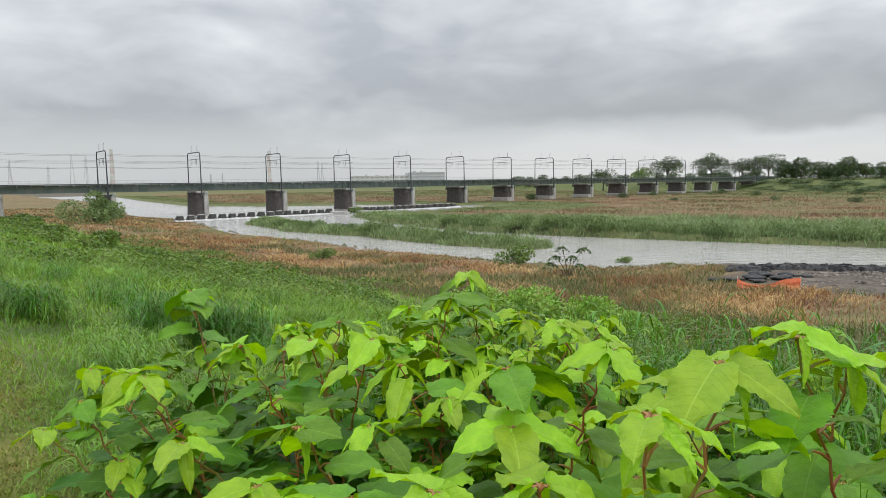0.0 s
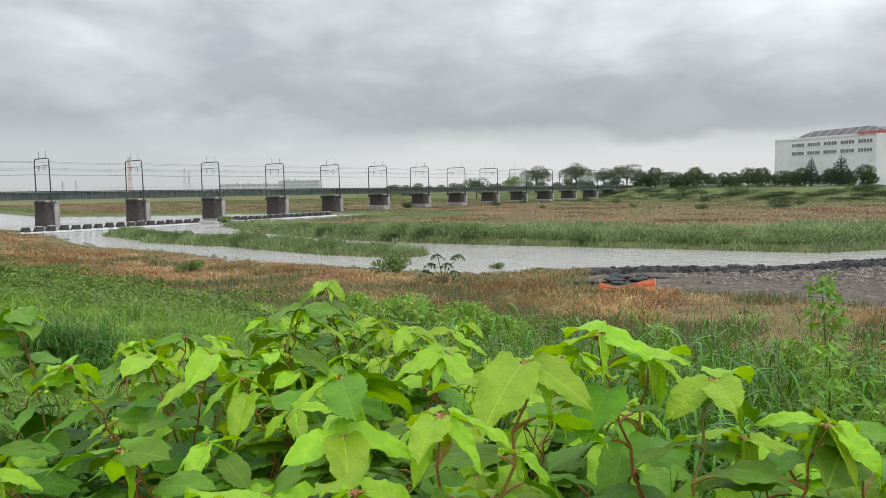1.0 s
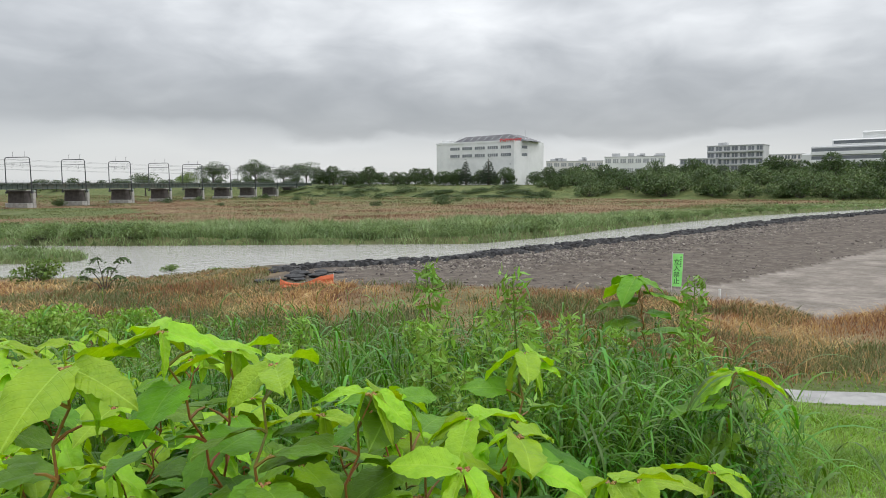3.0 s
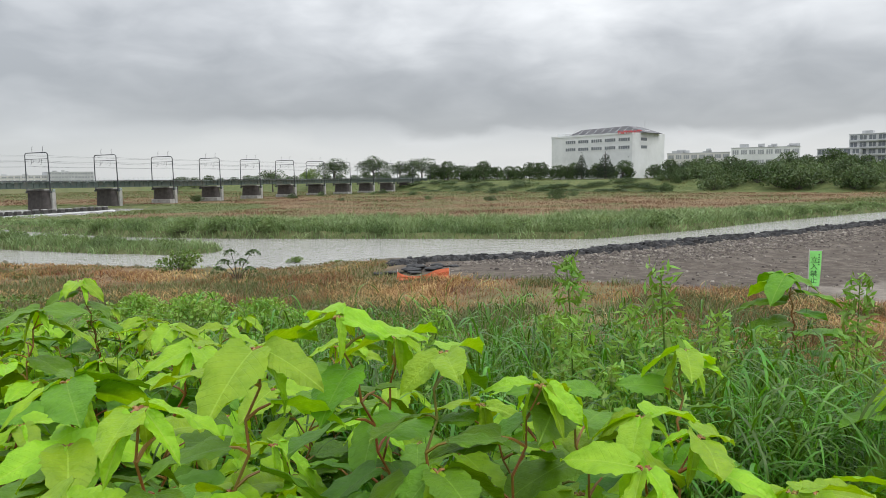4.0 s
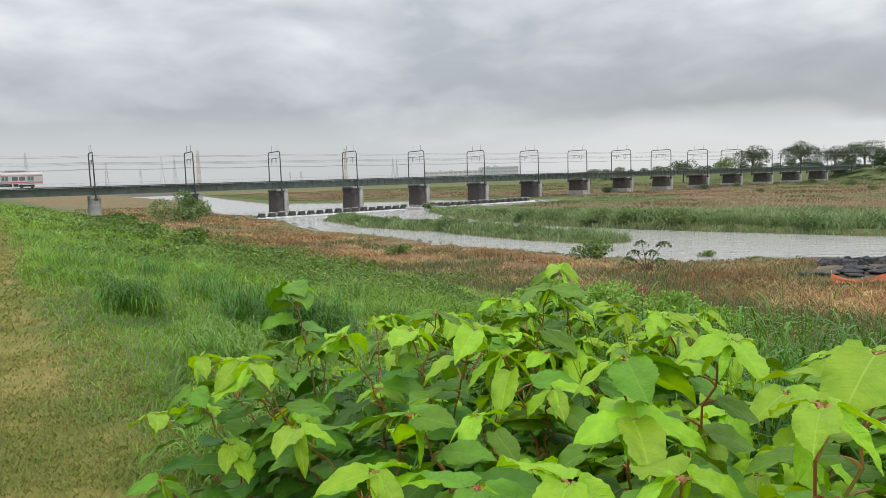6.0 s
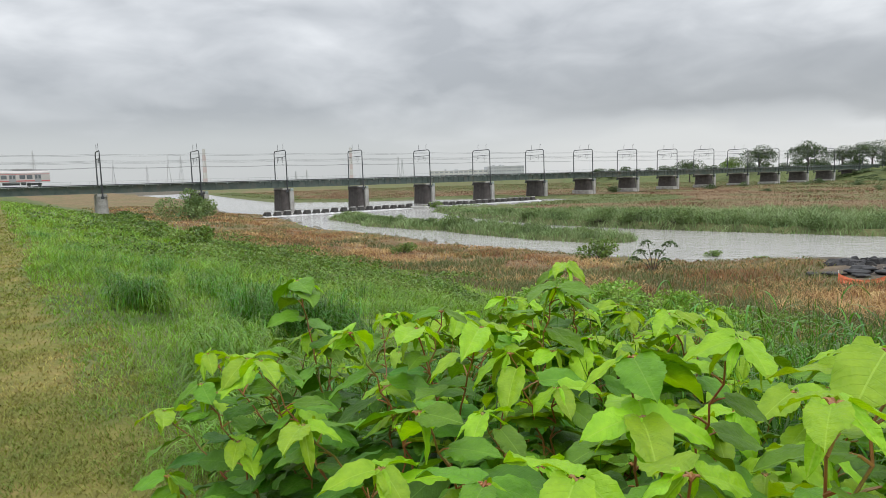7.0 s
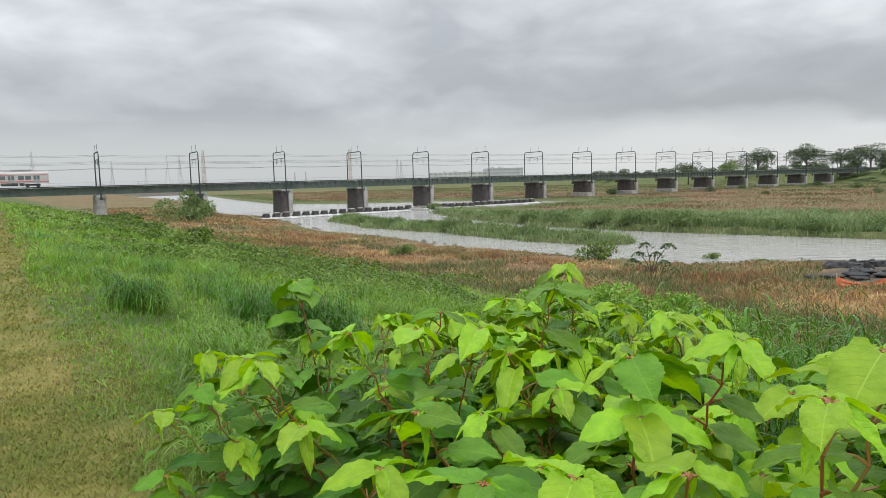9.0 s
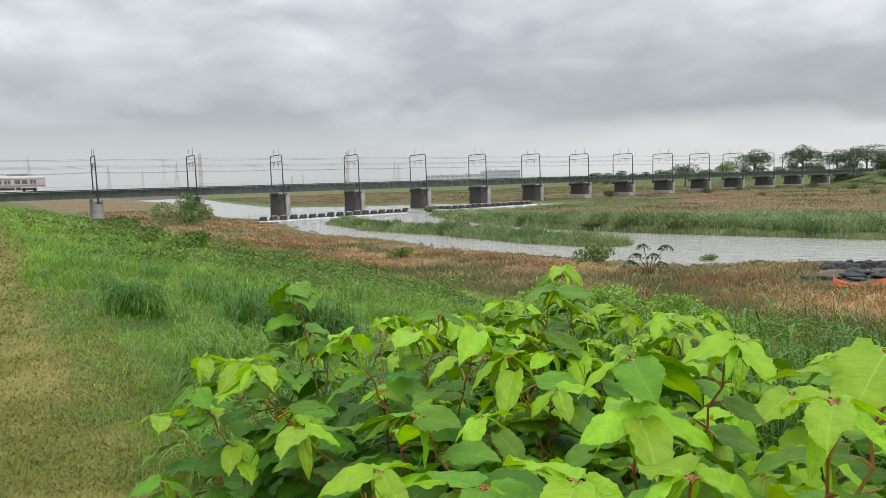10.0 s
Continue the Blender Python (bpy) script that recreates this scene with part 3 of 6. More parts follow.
def sow():
    # green slope of the levee
    x, y, r = scatter(340000, 1.5, 150, -52, 84)
    z, q = land(x, y)
    br, gr, ba, mu, ya, gs = covers(x, y, z, q)
    n2, n3 = vnoise(x, y, 2.3, 21), vnoise(x, y, 7.0, 22)
    ok = (q["R"] > 0.35) & (q["dn"] < -1.5) & (br < 0.5) & (gr < 0.3) & (rng.random(len(x)) > ba * 0.93) & (np.abs(q["R"] - 20.8) > np.where(q["L"] < 12, 0.75, 0)) & (z < 7)
    mow = sstep(-3.0, -5.5, q["L"] + (n2 - 0.5) * 2)           # mown stretch beside the paved track
    h = (0.07 + 0.26 * sstep(0.45, 0.9, n2) + 0.2 * sstep(0.5, 0.95, n3) + 0.1 * vnoise(x, y, 0.5, 23)) * (1 - 0.7 * mow) * (0.4 + 0.6 * sstep(0.4, 1.4, q["R"]))
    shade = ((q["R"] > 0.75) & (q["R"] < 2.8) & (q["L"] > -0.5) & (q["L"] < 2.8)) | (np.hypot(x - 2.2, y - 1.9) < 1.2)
    ok &= ~(shade & (rng.random(len(x)) < 0.93))              # few blades under the thicket, where the ground is darkened
    h = h * rng.uniform(0.55, 1.3, len(x)) + 0.0018 * r
    w = np.maximum(0.006, 0.0014 * r) * rng.uniform(0.6, 1.3, len(x))
    i = np.flatnonzero(ok)
    blades("meadow_grass", x[i], y[i], z[i], h[i], w[i], rng.uniform(0.3, 1.5, len(i)), MEADOW, "fresh green meadow grass covering the levee slope", "grass")
    # brown dry growth on the near floodplain
    x, y, r = scatter(470000, 17, 260, -52, 84)
    z, q = land(x, y)
    br, gr, ba, mu, ya, gs = covers(x, y, z, q)
    ok = (q["df"] < 0) & (q["wet"] < -0.4) & (rng.random(len(x)) < br + 0.25 * (q["dn"] > -9)) & (gr < 0.4) & (z < 6)
    n2, n3 = vnoise(x, y, 2.6, 31), vnoise(x, y, 9, 32)
    h = (0.18 + 0.7 * sstep(0.4, 0.85, 0.6 * n2 + 0.4 * n3)) * rng.uniform(0.5, 1.2, len(x))
    low = 0.34 + 0.66 * sstep(1, 11, -q["dn"])
    h = h * low
    w = np.maximum(0.006, 0.0008 * r) * rng.uniform(0.6, 1.4, len(x))
    i = np.flatnonzero(ok)
    blades("dry_grass", x[i], y[i], z[i], h[i], w[i], rng.uniform(0.15, 1.2, len(i)), DRY, "reddish brown dry grass on the floodplain", "grass", seg=2)
    # pale straw lying in patches
    st = sstep(0.46, 0.60, 0.65 * vnoise(x, y, 4.5, 35) + 0.35 * vnoise(x, y, 1.7, 36))
    k = np.flatnonzero(ok & (rng.random(len(x)) < 0.8 * st))
    blades("straw", x[k], y[k], z[k], rng.uniform(0.25, 0.85, len(k)) * low[k], np.maximum(0.006, 0.0010 * r[k]), rng.uniform(0.6, 1.8, len(k)), STRAW, "pale straw lying in patches on the floodplain", "grass")
    # low green tufts among the brown
    j = np.flatnonzero((q["df"] < 0) & (q["wet"] < -0.3) & (gr < 0.4) & (z < 6) & (br > 0.3) & (0.6 * vnoise(x, y, 6.5, 33) + 0.4 * vnoise(x, y, 2.1, 34) + 0.14 * sstep(29, 23, q["R"]) > 0.52) & (rng.random(len(x)) < 0.8))
    blades("green_tufts", x[j], y[j], z[j], rng.uniform(0.25, 0.75, len(j)) * low[j], np.maximum(0.008, 0.0011 * r[j]), rng.uniform(0.3, 1, len(j)), FIELD, "low olive green weeds among dry grass", "grass", seg=2)
    # reeds on the islet and along the far bank
    x, y, r = scatter(560000, 55, 300, -45, 84, 1.0)
    z, q = land(x, y)
    n2 = vnoise(x, y, 5, 41)
    width = (20 * sstep(150, 60, x) + 5) * sstep(176, 100, y)
    strip = (q["df"] > -1.0) & (q["df"] + (n2 - 0.5) * 5 * sstep(170, 120, y) < width) & (y < 172)
    isl = q["isl"] > 0.5
    i = np.flatnonzero((strip | isl) & (z > -0.35))
    z = np.maximum(z, -0.05)
    lump = vnoise(x, y, 2.4, 42)
    h = np.where(isl, 1.35, 2.2 * (1 - 0.65 * sstep(95, 155, y)) * (0.45 + 0.55 * sstep(-1, 4, q["df"])) * (1 - 0.55 * sstep(80, 140, x))) * (0.45 + 0.45 * n2 + 0.5 * lump) * rng.uniform(0.6, 1.1, len(x))
    blades("reeds", x[i], y[i], z[i], h[i], 0.0012 * r[i] * rng.uniform(0.7, 1.4, len(i)), rng.uniform(0.3, 1.3, len(i)), REED, "dense green reeds standing along the water", "reeds")
    # far fields
    x, y, r = scatter(300000, 95, 640, -45, 84, 0.5)
    z, q = land(x, y)
    br, gr, ba, mu, ya, gs = covers(x, y, z, q)
    ok = (q["df"] > width.mean() * 0.4) & (z > 0.1) & (q["bank"] < 0.2)
    dry = rng.random(len(x)) < br
    n2 = vnoise(x, y, 9, 51)
    h = (0.2 + 0.5 * sstep(0.45, 0.85, n2)) * rng.uniform(0.5, 1.2, len(x))
    w = 0.0010 * r * rng.uniform(0.7, 1.4, len(x))
    for nm, mk, mt, lb in (("field_grass", ~dry, FIELD, "olive green rough grass on the far floodplain"), ("field_dry_grass", dry, FARDRY, "reddish brown dry weeds on the far floodplain")):
        i = np.flatnonzero(ok & mk)
        blades(nm, x[i], y[i], z[i], h[i], w[i], rng.uniform(0.2, 0.9, len(i)), mt, lb, "grass", seg=2)
    # short worn turf on the levee path
    x, y, r = scatter(230000, 2.2, 60, -54, -12)
    z, q = land(x, y)
    n2 = vnoise(x, y, 0.6, 61)
    i = np.flatnonzero((q["R"] < 1.0) & (q["R"] > -3.4) & (rng.random(len(x)) < 0.3 + 0.7 * sstep(0.3, 0.7, n2)))
    blades("path_turf", x[i], y[i], z[i], rng.uniform(0.02, 0.06, len(i)) + 0.001 * r[i], np.maximum(0.006, 0.0014 * r[i]), rng.uniform(0.7, 1.7, len(i)), TURF, "worn yellowish turf on the levee path", "grass", seg=2)


sow()


def culms(name, spots, material, label, reach, top=None):
    """Grass as upright stalks that carry alternate leaves, each rising and then arching over; spots are x, y, radius, stalks, height."""
    px, py, hh = [], [], []
    for cx, cy, rad, n, s in spots:
        a, d = rng.uniform(0, 2 * np.pi, n), rad * np.sqrt(rng.random(n))
        px.append(cx + d * np.cos(a)), py.append(cy + d * np.sin(a)), hh.append(s * rng.uniform(0.7, 1.1, n))
    x, y, h = np.concatenate(px), np.concatenate(py), np.concatenate(hh)
    z = land(x, y)[0]
    if top:
        h = np.clip(top - rng.uniform(0, 0.32, len(x)) - z, 0.3, h * 2.4)
    n, per, seg = len(x), 7, 7
    lean, laz = rng.uniform(0.02, 0.2, n), rng.uniform(0, 2 * np.pi, n)
    side = rng.uniform(0, 2 * np.pi, n)
    V = np.empty((n, per + 1, seg + 1, 2, 3), np.float32)
    sp = np.linspace(0, 1, seg + 1)
    for j in range(per + 1):
        if j == per:                                    # the stalk itself
            for i, s in enumerate(sp):
                cx, cy, cz = x + np.cos(laz) * lean * h * s ** 2, y + np.sin(laz) * lean * h * s ** 2, z + h * 0.92 * s - 0.03
                w = 0.0035 * (1 - 0.7 * s)
                V[:, j, i, 0], V[:, j, i, 1] = np.stack([cx - w, cy, cz], -1), np.stack([cx + w, cy, cz], -1)
            continue
        u = np.clip((0.22 + 0.72 * (j + 0.5) / per) + rng.uniform(-0.06, 0.06, n), 0.05, 0.97)
        az = side + np.pi * (j % 2) + rng.uniform(-0.8, 0.8, n)
        ln = reach * rng.uniform(0.65, 1.2, n) * (1.15 - 0.35 * u)
        wd = 0.5 * ln * rng.uniform(0.036, 0.056, n)
        out, arch = rng.uniform(0.25, 0.55, n), rng.uniform(0.5, 1.25, n)
        ox, oy, oz = x + np.cos(laz) * lean * h * u ** 2, y + np.sin(laz) * lean * h * u ** 2, z + h * 0.92 * u
        for i, s in enumerate(sp):
            hr, vr = ln * (out * s + 0.42 * s * s), ln * (0.85 * s - arch * s ** 2.6)
            w = wd * (0.45 + 0.9 * s) * np.sqrt(max(0.0, 1 - s ** 2.2)) if s < 1 else wd * 0.02
            cx, cy, cz = ox + np.cos(az) * hr, oy + np.sin(az) * hr, oz + vr
            V[:, j, i, 0] = np.stack([cx - np.sin(az) * w, cy + np.cos(az) * w, cz], -1)
            V[:, j, i, 1] = np.stack([cx + np.sin(az) * w, cy - np.cos(az) * w, cz], -1)
    strips = n * (per + 1)
    q = np.array([[2 * i, 2 * i + 1, 2 * i + 3, 2 * i + 2] for i in range(seg)])
    F = (np.arange(strips)[:, None, None] * (2 * seg + 2) + q[None]).reshape(-1, 4)
    me = bpy.data.meshes.new(name)
    me.vertices.add(strips * (2 * seg + 2))
    me.vertices.foreach_set("co", V.ravel())
    me.loops.add(F.size)
    me.loops.foreach_set("vertex_index", F.ravel().astype(np.int32))
    me.polygons.add(len(F))
    me.polygons.foreach_set("loop_start", np.arange(0, F.size, 4, dtype=np.int32))
    me.polygons.foreach_set("use_smooth", np.ones(len(F), bool))
    me.update(calc_edges=True)
    me.materials.append(material)
    return tagged(new(name, me), label, "grass", kind="stuff")


culms("tall_grass", ((1.9, 1.9, 0.9, 400, 0.9), (2.35, 1.6, 0.75, 430, 0.92), (2.45, 1.15, 0.4, 160, 0.7), (2.2, 2.9, 1.0, 300, 0.9), (2.95, 2.1, 0.75, 300, 0.75), (1.2, 3.4, 0.9, 130, 0.75),
                     (2.2, 0.95, 0.4, 80, 0.8), (0.7, 2.6, 0.9, 110, 0.62), (1.45, 1.75, 0.5, 110, 0.8)), TALLGRASS, "dense dark green tall grass with arching blades", 0.29, 6.72)
culms("grass_tufts", ((-2.45, 7.4, 0.5, 170, 0.8), (-1.9, 7.7, 0.5, 130, 0.75), (-1.0, 4.7, 0.4, 60, 0.5), (-4.8, 8.9, 0.38, 110, 0.5), (-0.2, 5.6, 0.5, 80, 0.5), (0.35, 4.6, 0.5, 90, 0.6),
                      (-4.6, 11, 0.5, 60, 0.5), (-1.8, 7.5, 0.5, 60, 0.4), (-7.5, 15, 0.7, 60, 0.5), (0.6, 6.8, 0.7, 90, 0.5), (1.8, 5.6, 0.8, 110, 0.6), (-3.4, 9.4, 0.4, 50, 0.5)), TALLGRASS, "dark green arching grass tufts on the levee slope", 0.3)


def slope_tufts():
    """Clumps of dark and of fresh grass all over the slope, larger and wilder lower down."""
    rd = random.Random(17)
    dark, fresh = [], [(-1.75, 4.45, 0.34, 130, 0.42), (-2.1, 5.3, 0.38, 140, 0.5), (-2.5, 6.2, 0.45, 130, 0.5), (-1.4, 3.7, 0.35, 100, 0.36)]
    while len(dark) + len(fresh) < 150:
        R, L = 1.3 + 15 * rd.random() ** 1.5, 3.4 + 30 * rd.random() ** 1.6
        spot = (0.8 * R - 0.6 * L, 0.6 * R + 0.8 * L, rd.uniform(0.15, 0.45) * (1 + 0.03 * L), rd.randint(14, 30), rd.uniform(0.18, 0.5))
        (dark if rd.random() < 0.5 else fresh).append(spot)
    culms("dark_tufts", dark, TALLGRASS, "dark green grass clumps dotting the levee slope", 0.26)
    culms("fresh_tufts", fresh, MEADOW, "fresh yellow-green grass clumps dotting the levee slope", 0.24)


slope_tufts()


# ---- knotweed ----
def leaf_material(name, base, light, vein, rough, trans, gloss):
    m = mat(name, [base, light], rough, 3.0, 4, trans=trans, obj_rand=0.22, spec=gloss)
    nt = m.node_tree
    N, K = nt.nodes.new, nt.links.new
    bs = nt.nodes["Principled BSDF"]
    src = bs.inputs["Base Color"].links[0].from_socket
    tc, sep = N("ShaderNodeTexCoord"), N("ShaderNodeSeparateXYZ")
    K(tc.outputs["Object"], sep.inputs[0])

    def mn(op, a, b=0.0):
        n = N("ShaderNodeMath")
        n.operation = op
        for i, v in enumerate((a, b)):
            if isinstance(v, (int, float)):
                n.inputs[i].default_value = v
            else:
                K(v, n.inputs[i])
        return n.outputs[0]
    ax = mn("ABSOLUTE", sep.outputs["X"])
    mid = mn("MULTIPLY", mn("LESS_THAN", ax, 0.009), 0.7)
    # side veins run forward from the midrib
    ph = mn("FRACT", mn("MULTIPLY", mn("SUBTRACT", sep.outputs["Y"], mn("MULTIPLY", ax, 0.75)), 9.0))
    d = mn("ABSOLUTE", mn("SUBTRACT", ph, 0.5))
    side = mn("MULTIPLY", mn("SUBTRACT", 1.0, mn("MINIMUM", mn("MULTIPLY", d, 14.0), 1.0)), 0.07)
    fac = mn("MAXIMUM", mid, side)
    mx = N("ShaderNodeMix")
    mx.data_type = "RGBA"
    K(fac, mx.inputs[0]), K(src, mx.inputs[6])
    mx.inputs[7].default_value = (*vein, 1)
    K(mx.outputs[2], bs.inputs["Base Color"])
    bp = N("ShaderNodeBump")
    bp.inputs["Strength"].default_value, bp.inputs["Distance"].default_value = 0.5, 0.02
    bp.invert = True
    nz = N("ShaderNodeTexNoise")
    nz.inputs["Scale"].default_value = 9.0
    K(tc.outputs["Object"], nz.inputs["Vector"])
    K(mn("ADD", fac, mn("MULTIPLY", nz.outputs["Fac"], 0.45)), bp.inputs["Height"])
    K(bp.outputs[0], bs.inputs["Normal"])
    return m


# older leaves are deeper green, and darkened further for shade inside the thicket
LEAF_OLD = leaf_material("knotweed_leaf", (0.044, 0.14, 0.008), (0.074, 0.205, 0.011), (0.13, 0.26, 0.03), 0.48, 0.14, 0.22)
LEAF_MID = leaf_material("knotweed_upper_leaf", (0.08, 0.195, 0.008), (0.13, 0.275, 0.011), (0.21, 0.36, 0.045), 0.46, 0.2, 0.28)
LEAF_NEW = leaf_material("knotweed_young_leaf", (0.20, 0.395, 0.012), (0.33, 0.54, 0.02), (0.40, 0.58, 0.07), 0.42, 0.3, 0.35)
STEM = mat("knotweed_stem", [(0.17, 0.20, 0.03), (0.27, 0.13, 0.03), (0.31, 0.085, 0.03)], 0.45, 5, 3, island=0.2)


def leaf_mesh(name, width, fold, droop, wave, material, seed):
    """A broad pointed leaf, one unit long along y, with a flat base, folded at the midrib, its margin uneven."""
    rd = random.Random(seed)
    bm = bmesh.new()
    rows, cols = 15, 3
    grid = []
    for i in range(rows + 1):
        t = i / rows
        half = width * 0.5 * float(np.interp(t, (0, 0.08, 0.2, 0.33, 0.5, 0.65, 0.78, 0.88, 0.95, 1), (0.50, 0.80, 0.97, 1.0, 0.96, 0.84, 0.64, 0.38, 0.16, 0.01)))
        yc = t - (0.05 if i == 0 else 0)
        row = []
        for j in range(-cols, cols + 1):
            u = j / cols
            jag = 1 + (0.035 * (1 if i % 2 else -1) + rd.uniform(-0.035, 0.035)) * (abs(u) == 1)
            x = u * half * jag
            y = t + 0.05 * abs(u) * (1 - t) * (-1 if t < 0.1 else 0.3)
            z = fold * abs(x) - droop * t ** 1.9 * 0.5 + wave * (math.sin(6.5 * t + 2.2 * u + seed) + 0.6 * math.sin(19 * t + 4 * u + 2 * seed)) * u * u - 0.35 * fold * (abs(x) / (width * 0.5)) ** 2 * width
            row.append(bm.verts.new((x, y, z)))
        grid.append(row)
    for r0, r1 in zip(grid[:-1], grid[1:]):
        for j in range(2 * cols):
            f = bm.faces.new((r0[j], r0[j + 1], r1[j + 1], r1[j]))
            f.smooth = True
    me = bpy.data.meshes.new(name)
    bm.normal_update()
    bm.to_mesh(me)
    bm.free()
    me.materials.append(material)
    return me


OLD_LEAVES = [leaf_mesh("leaf", w, f, d, wv, LEAF_OLD, s) for s, (w, f, d, wv) in enumerate([(0.74, 0.25, 0.35, 0.03), (0.68, 0.4, 0.5, 0.035), (0.78, 0.2, 0.25, 0.04), (0.72, 0.3, 0.65, 0.035)])]
MID_LEAVES = [leaf_mesh("leaf", w, f, d, wv, LEAF_MID, s + 5) for s, (w, f, d, wv) in enumerate([(0.68, 0.4, 0.45, 0.035), (0.62, 0.55, 0.7, 0.04), (0.72, 0.3, 0.35, 0.04)])]
NEW_LEAVES = [leaf_mesh("leaf", w, f, d, wv, LEAF_NEW, s + 9) for s, (w, f, d, wv) in enumerate([(0.58, 0.6, 0.5, 0.04), (0.52, 0.8, 0.75, 0.045), (0.62, 0.5, 0.6, 0.05)])]
BUD_LEAVES = [leaf_mesh("leaf", w, f, d, wv, LEAF_NEW, s + 14) for s, (w, f, d, wv) in enumerate([(0.30, 1.1, 0.35, 0.04), (0.24, 1.3, 0.5, 0.03)])]


def knotweed(base, tip, seed, big=1.0, dense=1.0):
    """One arching stem with alternate leaves and a tuft of young ones at its tip."""
    rd = random.Random(seed)
    base, tip = Vector(base), Vector(tip)
    height = tip.z - base.z
    plant = thing("knotweed", Matrix.Translation(base), "bright green knotweed stem with broad pointed leaves on the levee shoulder", "plant", "knotweed thicket")
    flat = Vector((tip.x - base.x, tip.y - base.y, 0))
    n = max(8, int(height / 0.05))
    pts, lean = [], flat / max(height, 0.3)
    out_az = rd.uniform(0, 2 * math.pi)
    for i in range(n + 1):
        t = i / n
        zig = 0.007 * (1 if i % 2 else -1) * min(1, 3 * t)
        p = flat * t ** 2.2 + Vector((0, 0, height * (t - 0.0 * t))) + Vector((math.cos(out_az), math.sin(out_az), 0)) * zig
        pts.append(p)
    bm = bmesh.new()
    tube(bm, pts, [0.0062 * (1 - 0.68 * i / n) * big for i in range(n + 1)], 6)
    leaves = []
    first = int(n * 0.28)
    for i in range(first, n + 1):
        t = i / n
        if i < n - 1 and rd.random() > 0.95 * dense:
            continue
        age = t + rd.uniform(-0.09, 0.09)
        kinds = NEW_LEAVES if age > 0.95 else MID_LEAVES if age > 0.77 else OLD_LEAVES
        count = 1 if i < n else 6
        for c in range(count):
            az = out_az + math.pi * (i % 2) + rd.uniform(-0.75, 0.75) + c * 1.9
            size = rd.uniform(0.115, 0.185) * big * (1.0 if t < 0.85 else 0.85)
            down = rd.uniform(-0.22, 0.42)
            leaf_kinds = kinds
            if i == n:
                size = rd.uniform(0.085, 0.14) * big
                down = rd.uniform(-0.15, 0.5)
                if c > 2:                                # half-open leaves that hang from the tip
                    leaf_kinds, size, down = BUD_LEAVES, rd.uniform(0.06, 0.11) * big, rd.uniform(0.3, 1.35)
            pet = rd.uniform(0.025, 0.05) if i < n else 0.012
            d = Vector((math.cos(az), math.sin(az), 0))
            root = pts[i] + d * pet + Vector((0, 0, pet * 0.5))
            tube(bm, [pts[i], (pts[i] + root) / 2 + Vector((0, 0, 0.004)), root], [0.0032, 0.0026, 0.002], 5)
            if (base + root - Vector((0.12, 0, 7.17))).length < 0.5 + 0.5 * size:
                continue
            rot = Matrix.Rotation(az - math.pi / 2, 4, "Z") @ Matrix.Rotation(-down, 4, "X") @ Matrix.Rotation(rd.uniform(-0.45, 0.45), 4, "Y")
            leaves.append((leaf_kinds, Matrix.Translation(root) @ rot @ Matrix.Diagonal((size, size, size, 1))))
    part("stem", bm, STEM, plant, "reddish green jointed stem")
    for leaf_kinds, m in leaves:
        ob = new("leaf", rd.choice(leaf_kinds))
        ob.parent = plant
        ob.matrix_local = m
    return len(leaves)


